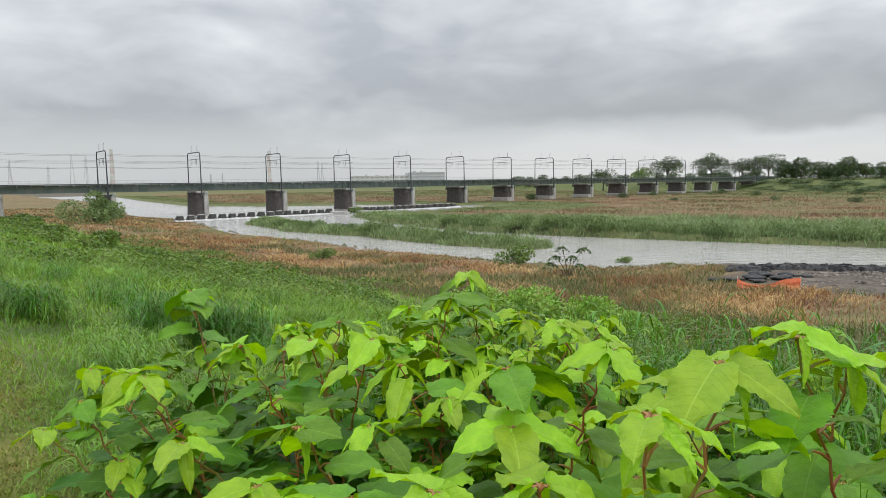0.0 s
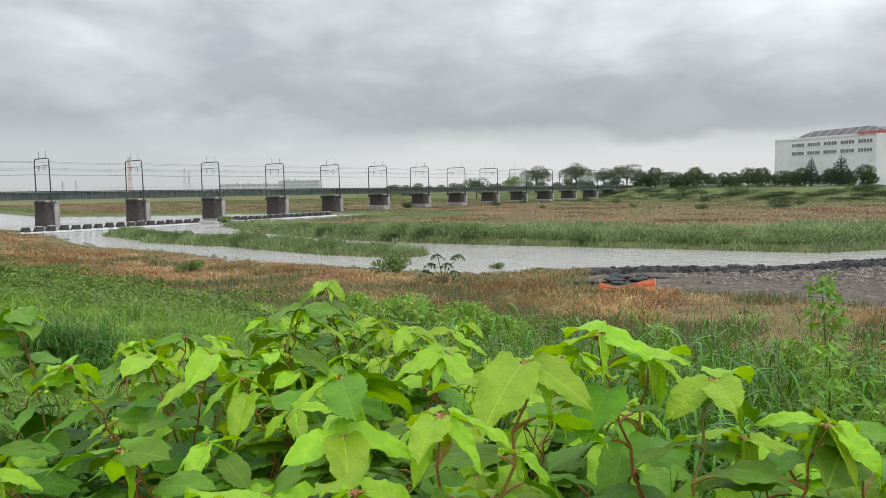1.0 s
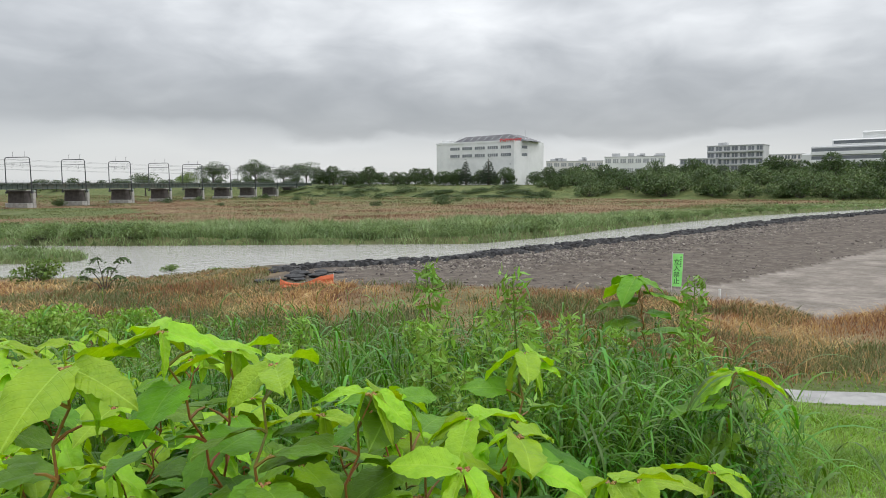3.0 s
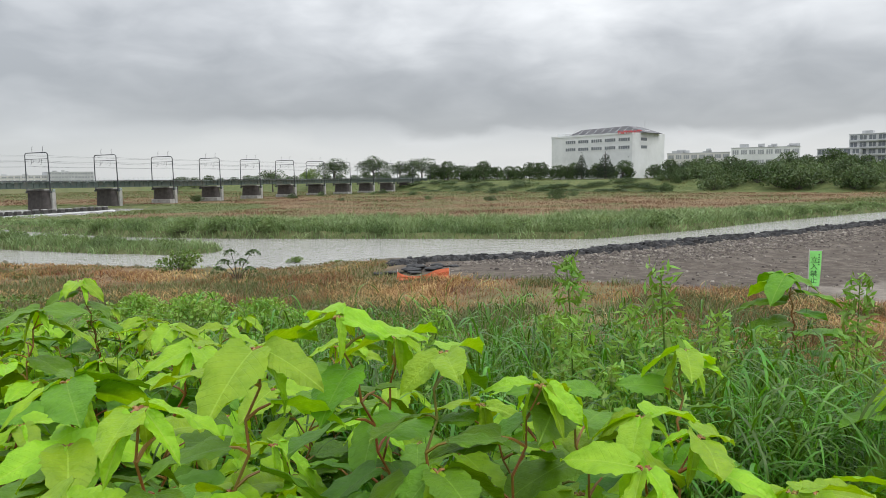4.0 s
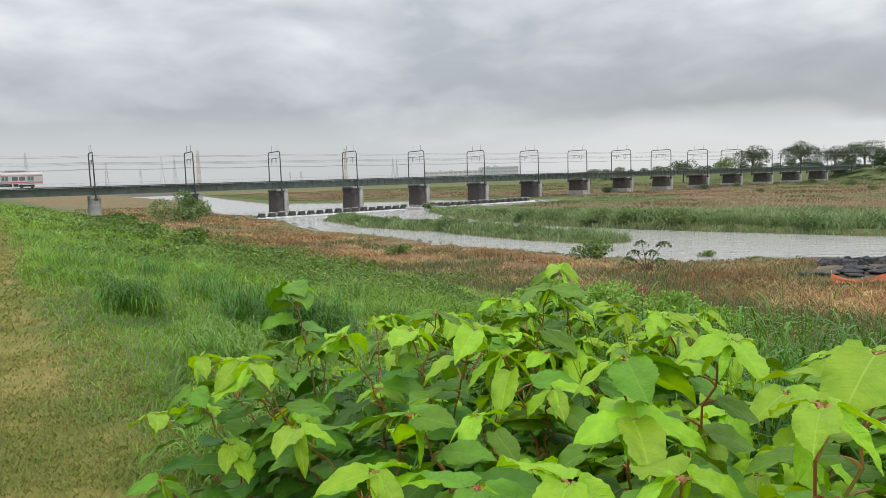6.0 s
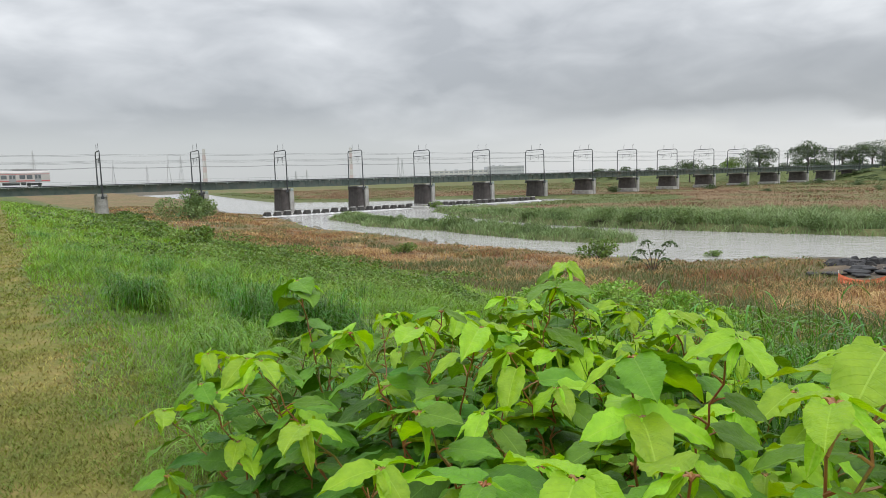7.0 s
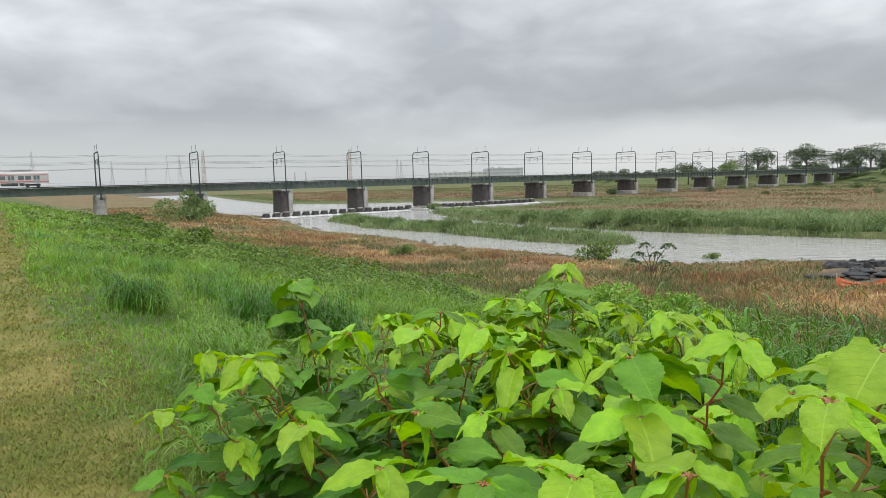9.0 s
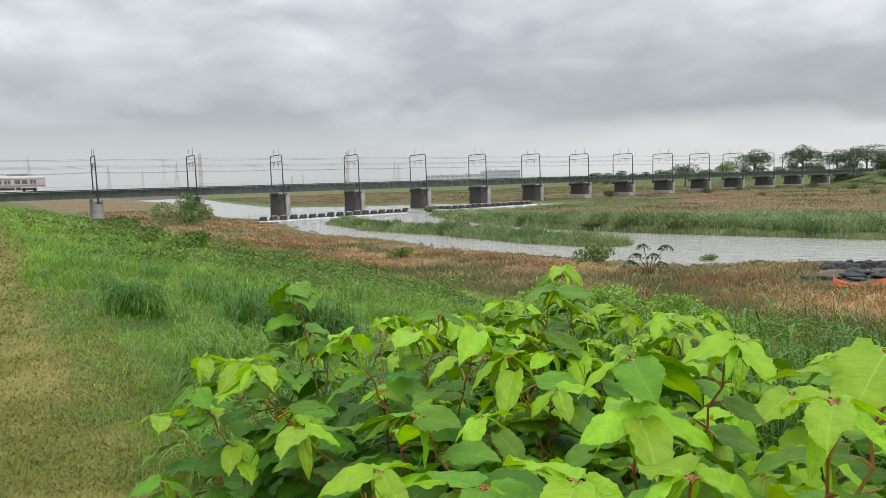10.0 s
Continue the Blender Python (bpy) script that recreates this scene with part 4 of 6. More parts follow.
def thicket():
    rd = random.Random(11)
    top = 7.17
    # stems that stand out: tips in plan, depth below eye level, size
    tips = [(0.31, 0.70, 0.25, 0.8), (0.65, 1.00, 0.24, 0.95), (0.25, 1.37, 0.38, 1.15), (0.94, 0.82, 0.36, 0.95), (0.36, 3.41, 0.45, 1.2), (0.20, 2.38, 0.40, 1.1), (-0.06, 1.93, 0.44, 1.1),
            (-0.82, 2.75, 0.41, 1.1), (-1.06, 2.55, 0.68, 1.0), (-0.27, 2.20, 0.50, 1.1), (1.52, 1.01, 0.42, 1.15), (3.5, 2.02, 0.52, 1.6), (2.42, 0.92, 0.62, 1.35), (0.24, 0.91, 0.42, 1.0), (0.84, 1.15, 0.33, 1.0),
            (-0.88, 2.15, 0.86, 0.9), (-0.72, 1.92, 0.98, 0.9), (0.62, 0.62, 0.52, 0.9),
            (-0.51, 1.64, 0.62, 1.1), (-0.19, 1.45, 0.52, 1.1), (-0.27, 1.34, 0.60, 1.0), (-0.04, 1.06, 0.50, 1.0), (-0.96, 1.84, 0.84, 0.9), (-1.02, 2.2, 0.68, 1.0), (0.24, 1.28, 0.47, 1.1), (0.08, 0.95, 0.44, 0.95), (-0.48, 2.16, 0.50, 1.1),
            (-0.77, 2.08, 0.57, 1.0), (0.51, 1.51, 0.38, 1.1), (0.03, 1.91, 0.51, 1.1), (-0.21, 2.6, 0.52, 1.1), (0.58, 2.33, 0.49, 1.1), (0.51, 0.94, 0.26, 1.0), (0.8, 0.9, 0.30, 1.0), (1.04, 0.87, 0.40, 1.0), (1.99, 0.75, 0.78, 1.1), (1.64, 0.75, 0.70, 1.1)]
    placed = []
    for i, (x, y, d, s) in enumerate(tips):
        bx, by = x + rd.uniform(-0.2, 0.3), y + rd.uniform(-0.1, 0.3)
        bz = float(land(bx, by)[0])
        knotweed((bx, by, bz - 0.03), (x, y, top - d), 100 + i, s)
        placed.append((x, y))
    for i in range(16):
        x, y = rd.uniform(0.45, 1.25), rd.uniform(0.55, 1.0)
        placed.append((x, y))
        bz = float(land(x, y)[0])
        knotweed((x, y, bz - 0.03), (x + rd.uniform(-0.2, 0.2), y + rd.uniform(-0.1, 0.2), top - rd.uniform(0.42, 0.62)), 700 + i, rd.uniform(0.85, 1.05))
    n = 0
    while n < 115:
        R, L = rd.uniform(0.72, 2.9), rd.uniform(-0.3, 3.1)
        if R > 1.5 + 0.55 * L + 0.3 or R < 0.62 + 0.1 * max(0, 1.2 - L):
            continue
        x, y = 0.8 * R - 0.6 * L, 0.6 * R + 0.8 * L
        dist = math.hypot(x, y)
        if dist < 0.75 or min(math.hypot(x - a, y - b) for a, b in placed) < 0.11:
            continue
        placed.append((x, y))
        depth = 0.46 + 0.05 * dist + rd.uniform(0.0, 0.28) + (0.25 if R < 0.9 else 0)
        bz = float(land(x, y)[0])
        a, reach = rd.uniform(0, 6.28), rd.uniform(0.12, 0.4)
        knotweed((x, y, bz - 0.03), (x + reach * math.cos(a), y + reach * math.sin(a), top - depth), 300 + n, rd.uniform(0.9, 1.15))
        n += 1


thicket()


# ---- leaf clouds: shrubs and trees ----
LEAF_TREE = mat("tree_leaves", [(0.025, 0.05, 0.012), (0.045, 0.08, 0.02), (0.08, 0.12, 0.035)], 0.6, 0.3, 4, island=0.4, trans=0.2)
LEAF_LIGHT = mat("light_leaves", [(0.07, 0.13, 0.025), (0.12, 0.19, 0.04), (0.18, 0.26, 0.06)], 0.55, 0.5, 4, island=0.35, trans=0.25)
LEAF_CONIFER = mat("conifer_needles", [(0.015, 0.03, 0.012), (0.03, 0.05, 0.02)], 0.7, 0.5, 4, island=0.35)
LEAF_WEED = mat("bramble_leaves", [(0.06, 0.115, 0.02), (0.11, 0.185, 0.03), (0.20, 0.28, 0.06)], 0.5, 0.6, 4, island=0.4, trans=0.28)
LEAF_STALK = mat("stalk_leaves", [(0.13, 0.26, 0.035), (0.22, 0.37, 0.06), (0.34, 0.48, 0.12)], 0.5, 0.9, 4, island=0.35, trans=0.3)
LEAF_BANK = mat("riverside_leaves", [(0.075, 0.125, 0.035), (0.13, 0.195, 0.06), (0.21, 0.28, 0.10)], 0.6, 0.25, 4, island=0.35, trans=0.22, coords="World")
LEAF_FARBUSH = mat("far_bush_leaves", [(0.05, 0.085, 0.03), (0.085, 0.13, 0.045), (0.14, 0.19, 0.07)], 0.6, 0.3, 4, island=0.35, trans=0.22, coords="World")
BARK = mat("bark", [(0.05, 0.042, 0.035), (0.11, 0.095, 0.08)], 0.9, 3, 5, 0.4, 12)
rt = np.random.default_rng(21)


def leaf_cloud(pts, size, rand=0.35, flat=0.0, broad=0.3):
    """Small pointed leaf cards, one at each point, turned at random."""
    n = len(pts)
    s = size * rt.uniform(1 - rand, 1 + rand, n)
    u = rt.normal(size=(n, 3))
    u[:, 2] *= 1 - flat
    u /= np.linalg.norm(u, axis=1)[:, None]
    w = np.cross(u, rt.normal(size=(n, 3)))
    w /= np.linalg.norm(w, axis=1)[:, None]
    nrm = np.cross(u, w)
    V = np.stack([pts - u * s[:, None] * 0.5, pts + w * s[:, None] * broad + nrm * s[:, None] * 0.06, pts + u * s[:, None] * 0.55, pts - w * s[:, None] * broad + nrm * s[:, None] * 0.06], 1)
    return V.reshape(-1, 3), np.arange(4 * n).reshape(n, 4)


def mesh_from(name, V, F, material):
    me = bpy.data.meshes.new(name)
    n = len(F)
    me.vertices.add(len(V))
    me.vertices.foreach_set("co", V.astype(np.float32).ravel())
    me.loops.add(4 * n)
    me.loops.foreach_set("vertex_index", F.astype(np.int32).ravel())
    me.polygons.add(n)
    me.polygons.foreach_set("loop_start", np.arange(0, 4 * n, 4, dtype=np.int32))
    me.update(calc_edges=True)
    me.materials.append(material)
    return me


def blob_points(blobs, n):
    """Points thickest near the skin of ellipsoids (x, y, z, rx, ry, rz)."""
    b = np.array(blobs)
    pick = rt.choice(len(b), n, p=(b[:, 3] * b[:, 4]) / (b[:, 3] * b[:, 4]).sum())
    d = rt.normal(size=(n, 3))
    d /= np.linalg.norm(d, axis=1)[:, None]
    r = rt.uniform(0.55, 1.12, n) ** 0.7
    return b[pick, :3] + d * r[:, None] * b[pick, 3:]


def make_tree(name, m, height, spread, seed, material, label, category="tree", n=2600, leaf=0.5, low=0.3, conifer=False):
    rd = random.Random(seed)
    t = thing(name, m, label, category)
    bm = bmesh.new()
    r0 = 0.028 * height
    tube(bm, [(0, 0, -0.5), (rd.uniform(-.1, .1), 0, height * 0.2), (rd.uniform(-.3, .3), rd.uniform(-.3, .3), height * (0.9 if conifer else 0.55))], [r0 * 1.3, r0, r0 * 0.25], 8)
    blobs = []
    if conifer:
        for i in range(9):
            u = i / 8
            rr = spread * 0.5 * (1.02 - u) ** 0.8 * rd.uniform(0.85, 1.1)
            blobs.append((rd.uniform(-.2, .2), rd.uniform(-.2, .2), height * (0.14 + 0.82 * u), max(rr, 0.3), max(rr, 0.3), height * 0.085))
    else:
        for i in range(13):
            a, u = rd.uniform(0, 6.28), rd.random() ** 0.6
            e = Vector((math.cos(a) * spread * 0.36 * u, math.sin(a) * spread * 0.36 * u, height * (low + (0.92 - low) * (1 - 0.55 * u ** 2) * rd.uniform(0.7, 1.0))))
            s = spread * rd.uniform(0.13, 0.22)
            blobs.append((e.x, e.y, e.z - s * 0.4, s, s, s * 0.75))
            st = Vector((0, 0, height * rd.uniform(0.22, 0.5)))
            tube(bm, [st, st.lerp(e, 0.5) + Vector((0, 0, 0.04 * height)), e], [r0 * 0.5, r0 * 0.3, r0 * 0.1], 5)
    part("trunk", bm, BARK, t)
    V, F = leaf_cloud(blob_points(blobs, n), leaf)
    c = new("crown", mesh_from("crown", V, F, material))
    c.parent = t
    return t


def shrub(m, w, h, seed, material, label, n=900, leaf=0.16, name="shrub"):
    rd = random.Random(seed)
    t = thing(name, m, label, "shrub")
    bm = bmesh.new()
    blobs = []
    for i in range(9):
        a, u = rd.uniform(0, 6.28), rd.random() ** 0.5
        e = Vector((math.cos(a) * w * 0.36 * u, math.sin(a) * w * 0.36 * u, h * rd.uniform(0.3, 0.85) * (1 - 0.35 * u)))
        s = min(w * 0.22, h * 0.4) * rd.uniform(0.7, 1.15)
        blobs.append((e.x, e.y, e.z, s, s, s * 0.8))
        tube(bm, [(0, 0, -0.2), e * 0.55, e], [0.02 * h, 0.012 * h, 0.004 * h], 5)
    part("stems", bm, BARK, t)
    V, F = leaf_cloud(blob_points(blobs, n), leaf)
    V[:, 2] = np.maximum(V[:, 2], 0.02)
    c = new("foliage", mesh_from("foliage", V, F, material))
    c.parent = t
    return t


def gz(x, y):
    return float(land(x, y)[0])


def at(x, y, rz=0.0, dz=0.0):
    return pose(x, y, gz(x, y) + dz, 0, 0, rz)


def polar(az, d):
    return d * math.sin(radians(az)), d * math.cos(radians(az))


def far_trees():
    big = make_tree("tree", at(187, 410), 17.5, 27, 1, LEAF_TREE, "broad dark green tree on the far levee", n=3200, leaf=0.75, low=0.35)
    wide = make_tree("tree", at(214, 394), 17.5, 25, 2, LEAF_TREE, "broad dark green tree on the far levee beside the railway", n=3200, leaf=0.75, low=0.35)
    for ob, x, y, s in ((big, 163, 419, 0.95), (wide, 126, 432, 0.9), (big, 202, 402, 0.8)):
        copy_thing(ob, at(x, y, 70 * s) @ Matrix.Diagonal((s * 0.95, s * 0.95, s, 1)))
    make_tree("tree", at(149, 425), 14, 17, 3, LEAF_LIGHT, "pale green tree on the far levee", n=2200, leaf=0.7)
    make_tree("tree", at(68, 428), 11.0, 9, 4, LEAF_TREE, "small dark tree on the far floodplain", n=1200, leaf=0.6)
    # line of trees and hedge behind the far levee
    low = make_tree("tree", at(*polar(33.7, 440)), 13.5, 19, 5, LEAF_TREE, "rounded dark green tree behind the far levee", n=3000, leaf=0.75, low=-0.12)
    con = make_tree("conifer", at(*polar(41.75, 445)), 18.5, 10, 6, LEAF_CONIFER, "dark pointed conifer before the white building", n=2600, leaf=0.6, conifer=True)
    copy_thing(con, at(*polar(43.65, 442), 50) @ Matrix.Diagonal((1.35, 1.35, 1.0, 1)))
    rd = random.Random(5)
    for i in range(46):
        az = 29.5 + 1.02 * i + rd.uniform(-0.4, 0.4)
        if 45.4 < az < 47.2:
            continue
        s = rd.uniform(0.95, 1.25) if az < 48 else rd.uniform(1.0, 1.35)
        d = 452 + rd.uniform(-8, 12) - (0 if az < 48 else 2.6 * (az - 48))
        copy_thing(low, at(*polar(az, d), rd.uniform(0, 360), -1.5) @ Matrix.Diagonal((s * 0.9, s * 0.9, s * 0.85, 1)))
    for az, d, s in ((57.2, 372, 1.05), (58.4, 374, 0.9), (59.8, 366, 1.1), (61.2, 372, 0.85), (65.5, 366, 1.15), (66.6, 364, 1.0), (69.6, 352, 1.2), (73.5, 340, 1.25), (75.2, 340, 1.1), (78.3, 330, 1.2), (80.5, 330, 1.0)):
        copy_thing(low, at(*polar(az, d), 33 * d) @ Matrix.Diagonal((s * 0.8, s * 0.8, s * 0.95, 1)))
    # far treeline across the fields, upstream
    for i in range(22):
        az = 8.0 + 1.05 * i + rd.uniform(-0.4, 0.4)
        d = rd.uniform(560, 640)
        s = rd.uniform(0.5, 0.8)
        copy_thing(low, at(*polar(az, d), rd.uniform(0, 360), -1) @ Matrix.Diagonal((s * 1.2, s * 1.2, s, 1)))
    # bushes on the far levee's slope
    bush = shrub(at(*polar(52, 318)), 14, 8.5, 7, LEAF_FARBUSH, "green bushes on the far levee slope", 1000, 0.8, "bush")
    dark = shrub(at(*polar(54, 320)), 15, 8.5, 8, LEAF_TREE, "dark green bushes on the far levee slope", 1000, 0.8, "bush")
    for i in range(130):
        az = 47.5 + 0.29 * i + rd.uniform(-0.5, 0.5)
        d = 328 - 1.0 * (az - 47) + rd.uniform(-30, 22)
        s = rd.uniform(0.5, 1.2) * (0.6 if az < 50 else 1)
        copy_thing(rd.choice((bush, bush, dark)), at(*polar(az, d), rd.uniform(0, 360), -0.3) @ Matrix.Diagonal((s, s, s, 1)))
    for i in range(70):
        az = 27 + 0.3 * i + rd.uniform(-0.3, 0.3)
        d = 250.0
        while land(*polar(az, d))[1]["dl"] < -17 + 9 * math.sin(az * 2.1) and d < 470:
            d += 4
        s = rd.uniform(0.18, 0.42)
        copy_thing(rd.choice((bush, dark)), at(*polar(az, d + rd.uniform(-9, 9)), rd.uniform(0, 360), -0.6) @ Matrix.Diagonal((s * 3.0, s * 3.0, s * 0.75, 1)))
    for i in range(26):
        az, d = rd.uniform(2, 44), rd.uniform(190, 330)
        x, y = polar(az, d)
        if land(x, y)[1]["df"] < 30:
            continue
        s = rd.uniform(0.15, 0.36)
        copy_thing(rd.choice((bush, dark)), at(x, y, rd.uniform(0, 360), -0.1) @ Matrix.Diagonal((s * 1.3, s * 1.3, s, 1)))


far_trees()


def near_shrubs():
    shrub(at(-60, 133), 15, 5.8, 31, LEAF_BANK, "rounded leafy green shrub on the river bank", 4200, 0.42)
    s0 = shrub(at(9.0, 57.0), 3.6, 1.9, 32, LEAF_LIGHT, "green shrub at the water's edge", 900, 0.24)
    copy_thing(s0, at(-8, 64, 40) @ Matrix.Diagonal((0.75, 0.75, 0.6, 1)))
    copy_thing(s0, at(-14, 176, 40) @ Matrix.Diagonal((1.6, 1.6, 1.6, 1)))
    copy_thing(s0, at(-41, 150, 80) @ Matrix.Diagonal((1.0, 1.0, 0.6, 1)))
    # young tree with drooping leaf whorls
    t = thing("sapling", at(11.6, 48.4), "young sumac sapling with drooping leaf whorls in dry grass", "sapling")
    pts = []
    rd = random.Random(3)
    for hx, hy, hz in ((-1.25, 0.2, 1.1), (-0.45, -0.1, 2.25), (0.35, 0.1, 1.55), (1.15, 0.0, 2.15), (0.75, -0.3, 1.0), (-0.9, 0.0, 1.6)):
        part("stem", tube(bmesh.new(), [(0, 0, -0.2), (hx * 0.35, hy * 0.35, hz * 0.5), (hx, hy, hz)], [0.04, 0.03, 0.015], 5), BARK, t)
        for i in range(11):
            a = 6.28 * i / 11 + rd.uniform(-0.2, 0.2)
            for k in range(7):
                u = (k + 1) / 7
                pts.append((hx + math.cos(a) * 0.52 * u, hy + math.sin(a) * 0.52 * u, hz + 0.12 * u - 0.42 * u * u))
    V, F = leaf_cloud(np.array(pts), 0.20, flat=0.5)
    c = new("foliage", mesh_from("foliage", V, F, LEAF_FARBUSH))
    c.parent = t
    for x, y, s in ((19, 58.6, 0.34), (20.5, 52.8, 0.42), (22.3, 52.0, 0.3), (24.2, 49.6, 0.35)):
        copy_thing(s0, pose(x, y, -0.05) @ Matrix.Diagonal((s * 1.3, s * 1.3, s, 1)))
    # leafy ground cover over the slope
    x, y, r = scatter(260000, 4.0, 95, -44, 40)
    q = land(x, y)[1]
    n1, n2 = vnoise(x, y, 3.4, 71), vnoise(x, y, 9, 72)
    amt = sstep(0.42, 0.72, 0.6 * n1 + 0.4 * n2 - 0.12 + 0.3 * sstep(1.5, 13, q["R"]))
    ok = (q["R"] > 1.6) & (q["R"] < 24.5 + 2 * n2) & (rt.random(len(x)) < amt) & (q["dn"] < -2) & (q["L"] > 1)
    x, y, r, amt = x[ok], y[ok], r[ok], amt[ok]
    z = land(x, y)[0] + (0.15 + 0.65 * amt * n1[ok]) * rt.uniform(0.3, 1.0, len(x)) ** 0.5
    V, F = leaf_cloud(np.stack([x, y, z], -1), np.clip(0.0042 * r, 0.035, 0.22), 0.4, 0.4)
    tagged(new("bramble_cover", mesh_from("bramble_cover", V, F, LEAF_WEED)), "low leafy brambles and weeds spreading over the levee slope", "brambles", kind="stuff")
    # brighter thicket lower on the slope
    b = shrub(at(4.9, 28.3), 4.6, 2.0, 41, LEAF_STALK, "bright green bramble thicket at the foot of the levee", 3600, 0.17, "bramble")
    for x, y, s, rz in ((2.6, 30.4, 0.9, 60), (7.2, 26.8, 0.85, 140), (9.0, 25.6, 0.6, 200)):
        copy_thing(b, at(x, y, rz, -0.1) @ Matrix.Diagonal((s, s, s, 1)))
    weedy = shrub(at(-17, 36), 4.6, 1.25, 43, LEAF_WEED, "low green bramble patch on the levee slope", 2200, 0.18, "bramble")
    for x, y, s, rz in ((-24, 45, 1.1, 90), (-30, 56, 1.3, 10), (-38, 68, 1.4, 70), (-34, 60, 1.2, 130), (-45, 80, 1.7, 190), (-27, 50, 1.1, 250), (-52, 92, 1.8, 310), (-41, 72, 1.3, 20), (-20, 41, 1.0, 80), (-14, 35, 0.9, 140), (-58, 101, 2.0, 200), (-10, 31, 0.9, 260), (-48, 84, 1.5, 320)):
        copy_thing(weedy, at(x, y, rz, -0.15) @ Matrix.Diagonal((s, s, s * 0.7, 1)))
    # bushy growth along the islet and the far bank
    w = shrub(at(-4, 95), 4.4, 2.0, 51, LEAF_BANK, "bushy grey-green willow scrub growing along the water", 1300, 0.22, "riverside_bush")
    rd = random.Random(12)

    def row(line, step, jitter, lo, hi):
        for (ax, ay), (bx, by) in zip(line[:-1], line[1:]):
            n = max(1, int(math.hypot(bx - ax, by - ay) / step))
            for i in range(n):
                u = (i + rd.random()) / n
                x, y = ax + (bx - ax) * u + rd.uniform(-jitter, jitter), ay + (by - ay) * u + rd.uniform(-jitter, jitter)
                s = rd.uniform(lo, hi)
                copy_thing(w, at(x, y, rd.uniform(0, 360), -0.1) @ Matrix.Diagonal((s, s, s * rd.uniform(0.7, 1.0), 1)))
    row(ISLAND, 2.1, 1.2, 0.5, 0.85)
    row([(-6, 144), (1, 126)], 2.6, 1.0, 0.35, 0.55)
    row([(2, 122), (11, 104), (19, 93), (30, 84.5), (43.5, 73.5), (56, 63.5), (74, 64)], 2.2, 1.2, 0.7, 1.15)
    row([(14, 112), (24, 98), (34, 89), (47, 78), (60, 69)], 3.4, 3.5, 0.6, 1.1)
    row([(89, 66), (113, 69), (142, 71), (176, 69)], 4.5, 1.2, 0.5, 0.9)


near_shrubs()


def weed_stalks():
    """Tall leafy stalks rising out of the grass."""
    rd = random.Random(8)

    def stalk(x, y, top, seed):
        z0 = gz(x, y)
        h = top - z0
        t = thing("weed_stalk", pose(x, y, z0), "tall pale green leafy weed stalk rising above grass", "weed", "weed stalks")
        bm = bmesh.new()
        cx, cy = rd.uniform(-0.1, 0.1), rd.uniform(-0.1, 0.1)
        tube(bm, [(0, 0, -0.02), (cx * 0.4, cy * 0.4, h * 0.5), (cx, cy, h)], [0.006, 0.005, 0.002], 5)
        part("stem", bm, LEAF_WEED, t)
        n = 520
        u = rt.uniform(0.35, 1.0, n)
        a = rt.uniform(0, 6.28, n)
        d = 0.13 * (1.18 - u) * rt.uniform(0.2, 1.5, n) + 0.012
        P = np.stack([cx * u ** 1.5 + np.cos(a) * d, cy * u ** 1.5 + np.sin(a) * d, h * u + d * 0.5], -1)
        V, F = leaf_cloud(P, 0.075 * (1.25 - u * 0.7), broad=0.13)
        c = new("leaves", mesh_from("leaves", V, F, LEAF_STALK))
        c.parent = t
    for x, y, d in ((1.98, 1.81, 0.31), (2.03, 1.43, 0.30), (1.86, 1.75, 0.5), (2.1, 1.9, 0.52), (2.25, 1.5, 0.5), (3.1, 1.45, 0.42), (2.2, 2.2, 0.62), (1.8, 1.5, 0.6), (2.9, 1.7, 0.66), (1.75, 2.5, 0.6), (2.75, 2.4, 0.75), (2.5, 1.75, 0.62), (3.4, 1.5, 0.78), (1.5, 2.2, 0.62)):
        stalk(x, y, 7.17 - d, 1)


weed_stalks()


# ---- buildings across the river ----
WHITEWALL = mat("white_wall", [(0.58, 0.59, 0.59), (0.68, 0.69, 0.69), (0.74, 0.75, 0.75)], 0.7, 0.08, 5, 0.05, 3)
GREYWALL = mat("grey_wall", [(0.40, 0.41, 0.42), (0.52, 0.53, 0.54)], 0.7, 0.1, 5)
PALEWALL = mat("pale_wall", [(0.50, 0.49, 0.47), (0.62, 0.61, 0.59)], 0.75, 0.1, 5)
# distance haze put into the glass colours, more so for the far factories
GLASS = mat("window_glass", [(0.12, 0.135, 0.15), (0.18, 0.195, 0.21)], 0.12, 0.2, 2)
HAZE_GLASS = mat("haze_paled_glass", [(0.27, 0.285, 0.30), (0.36, 0.375, 0.39)], 0.2, 0.2, 2)
DARKROOF = mat("dark_roof", [(0.10, 0.10, 0.11), (0.16, 0.16, 0.17)], 0.6, 0.3, 4)
RED = mat("red_paint", [(0.55, 0.05, 0.06), (0.62, 0.08, 0.09)], 0.5, 1)
# pylon steel and chimney red are paled, putting the horizon's haze into the colour
GALV = mat("haze_paled_galvanised", [(0.50, 0.51, 0.53), (0.58, 0.59, 0.60)], 0.5, 0.2)
PINK = mat("haze_paled_red_band", [(0.52, 0.44, 0.43), (0.58, 0.49, 0.48)], 0.7, 0.1)


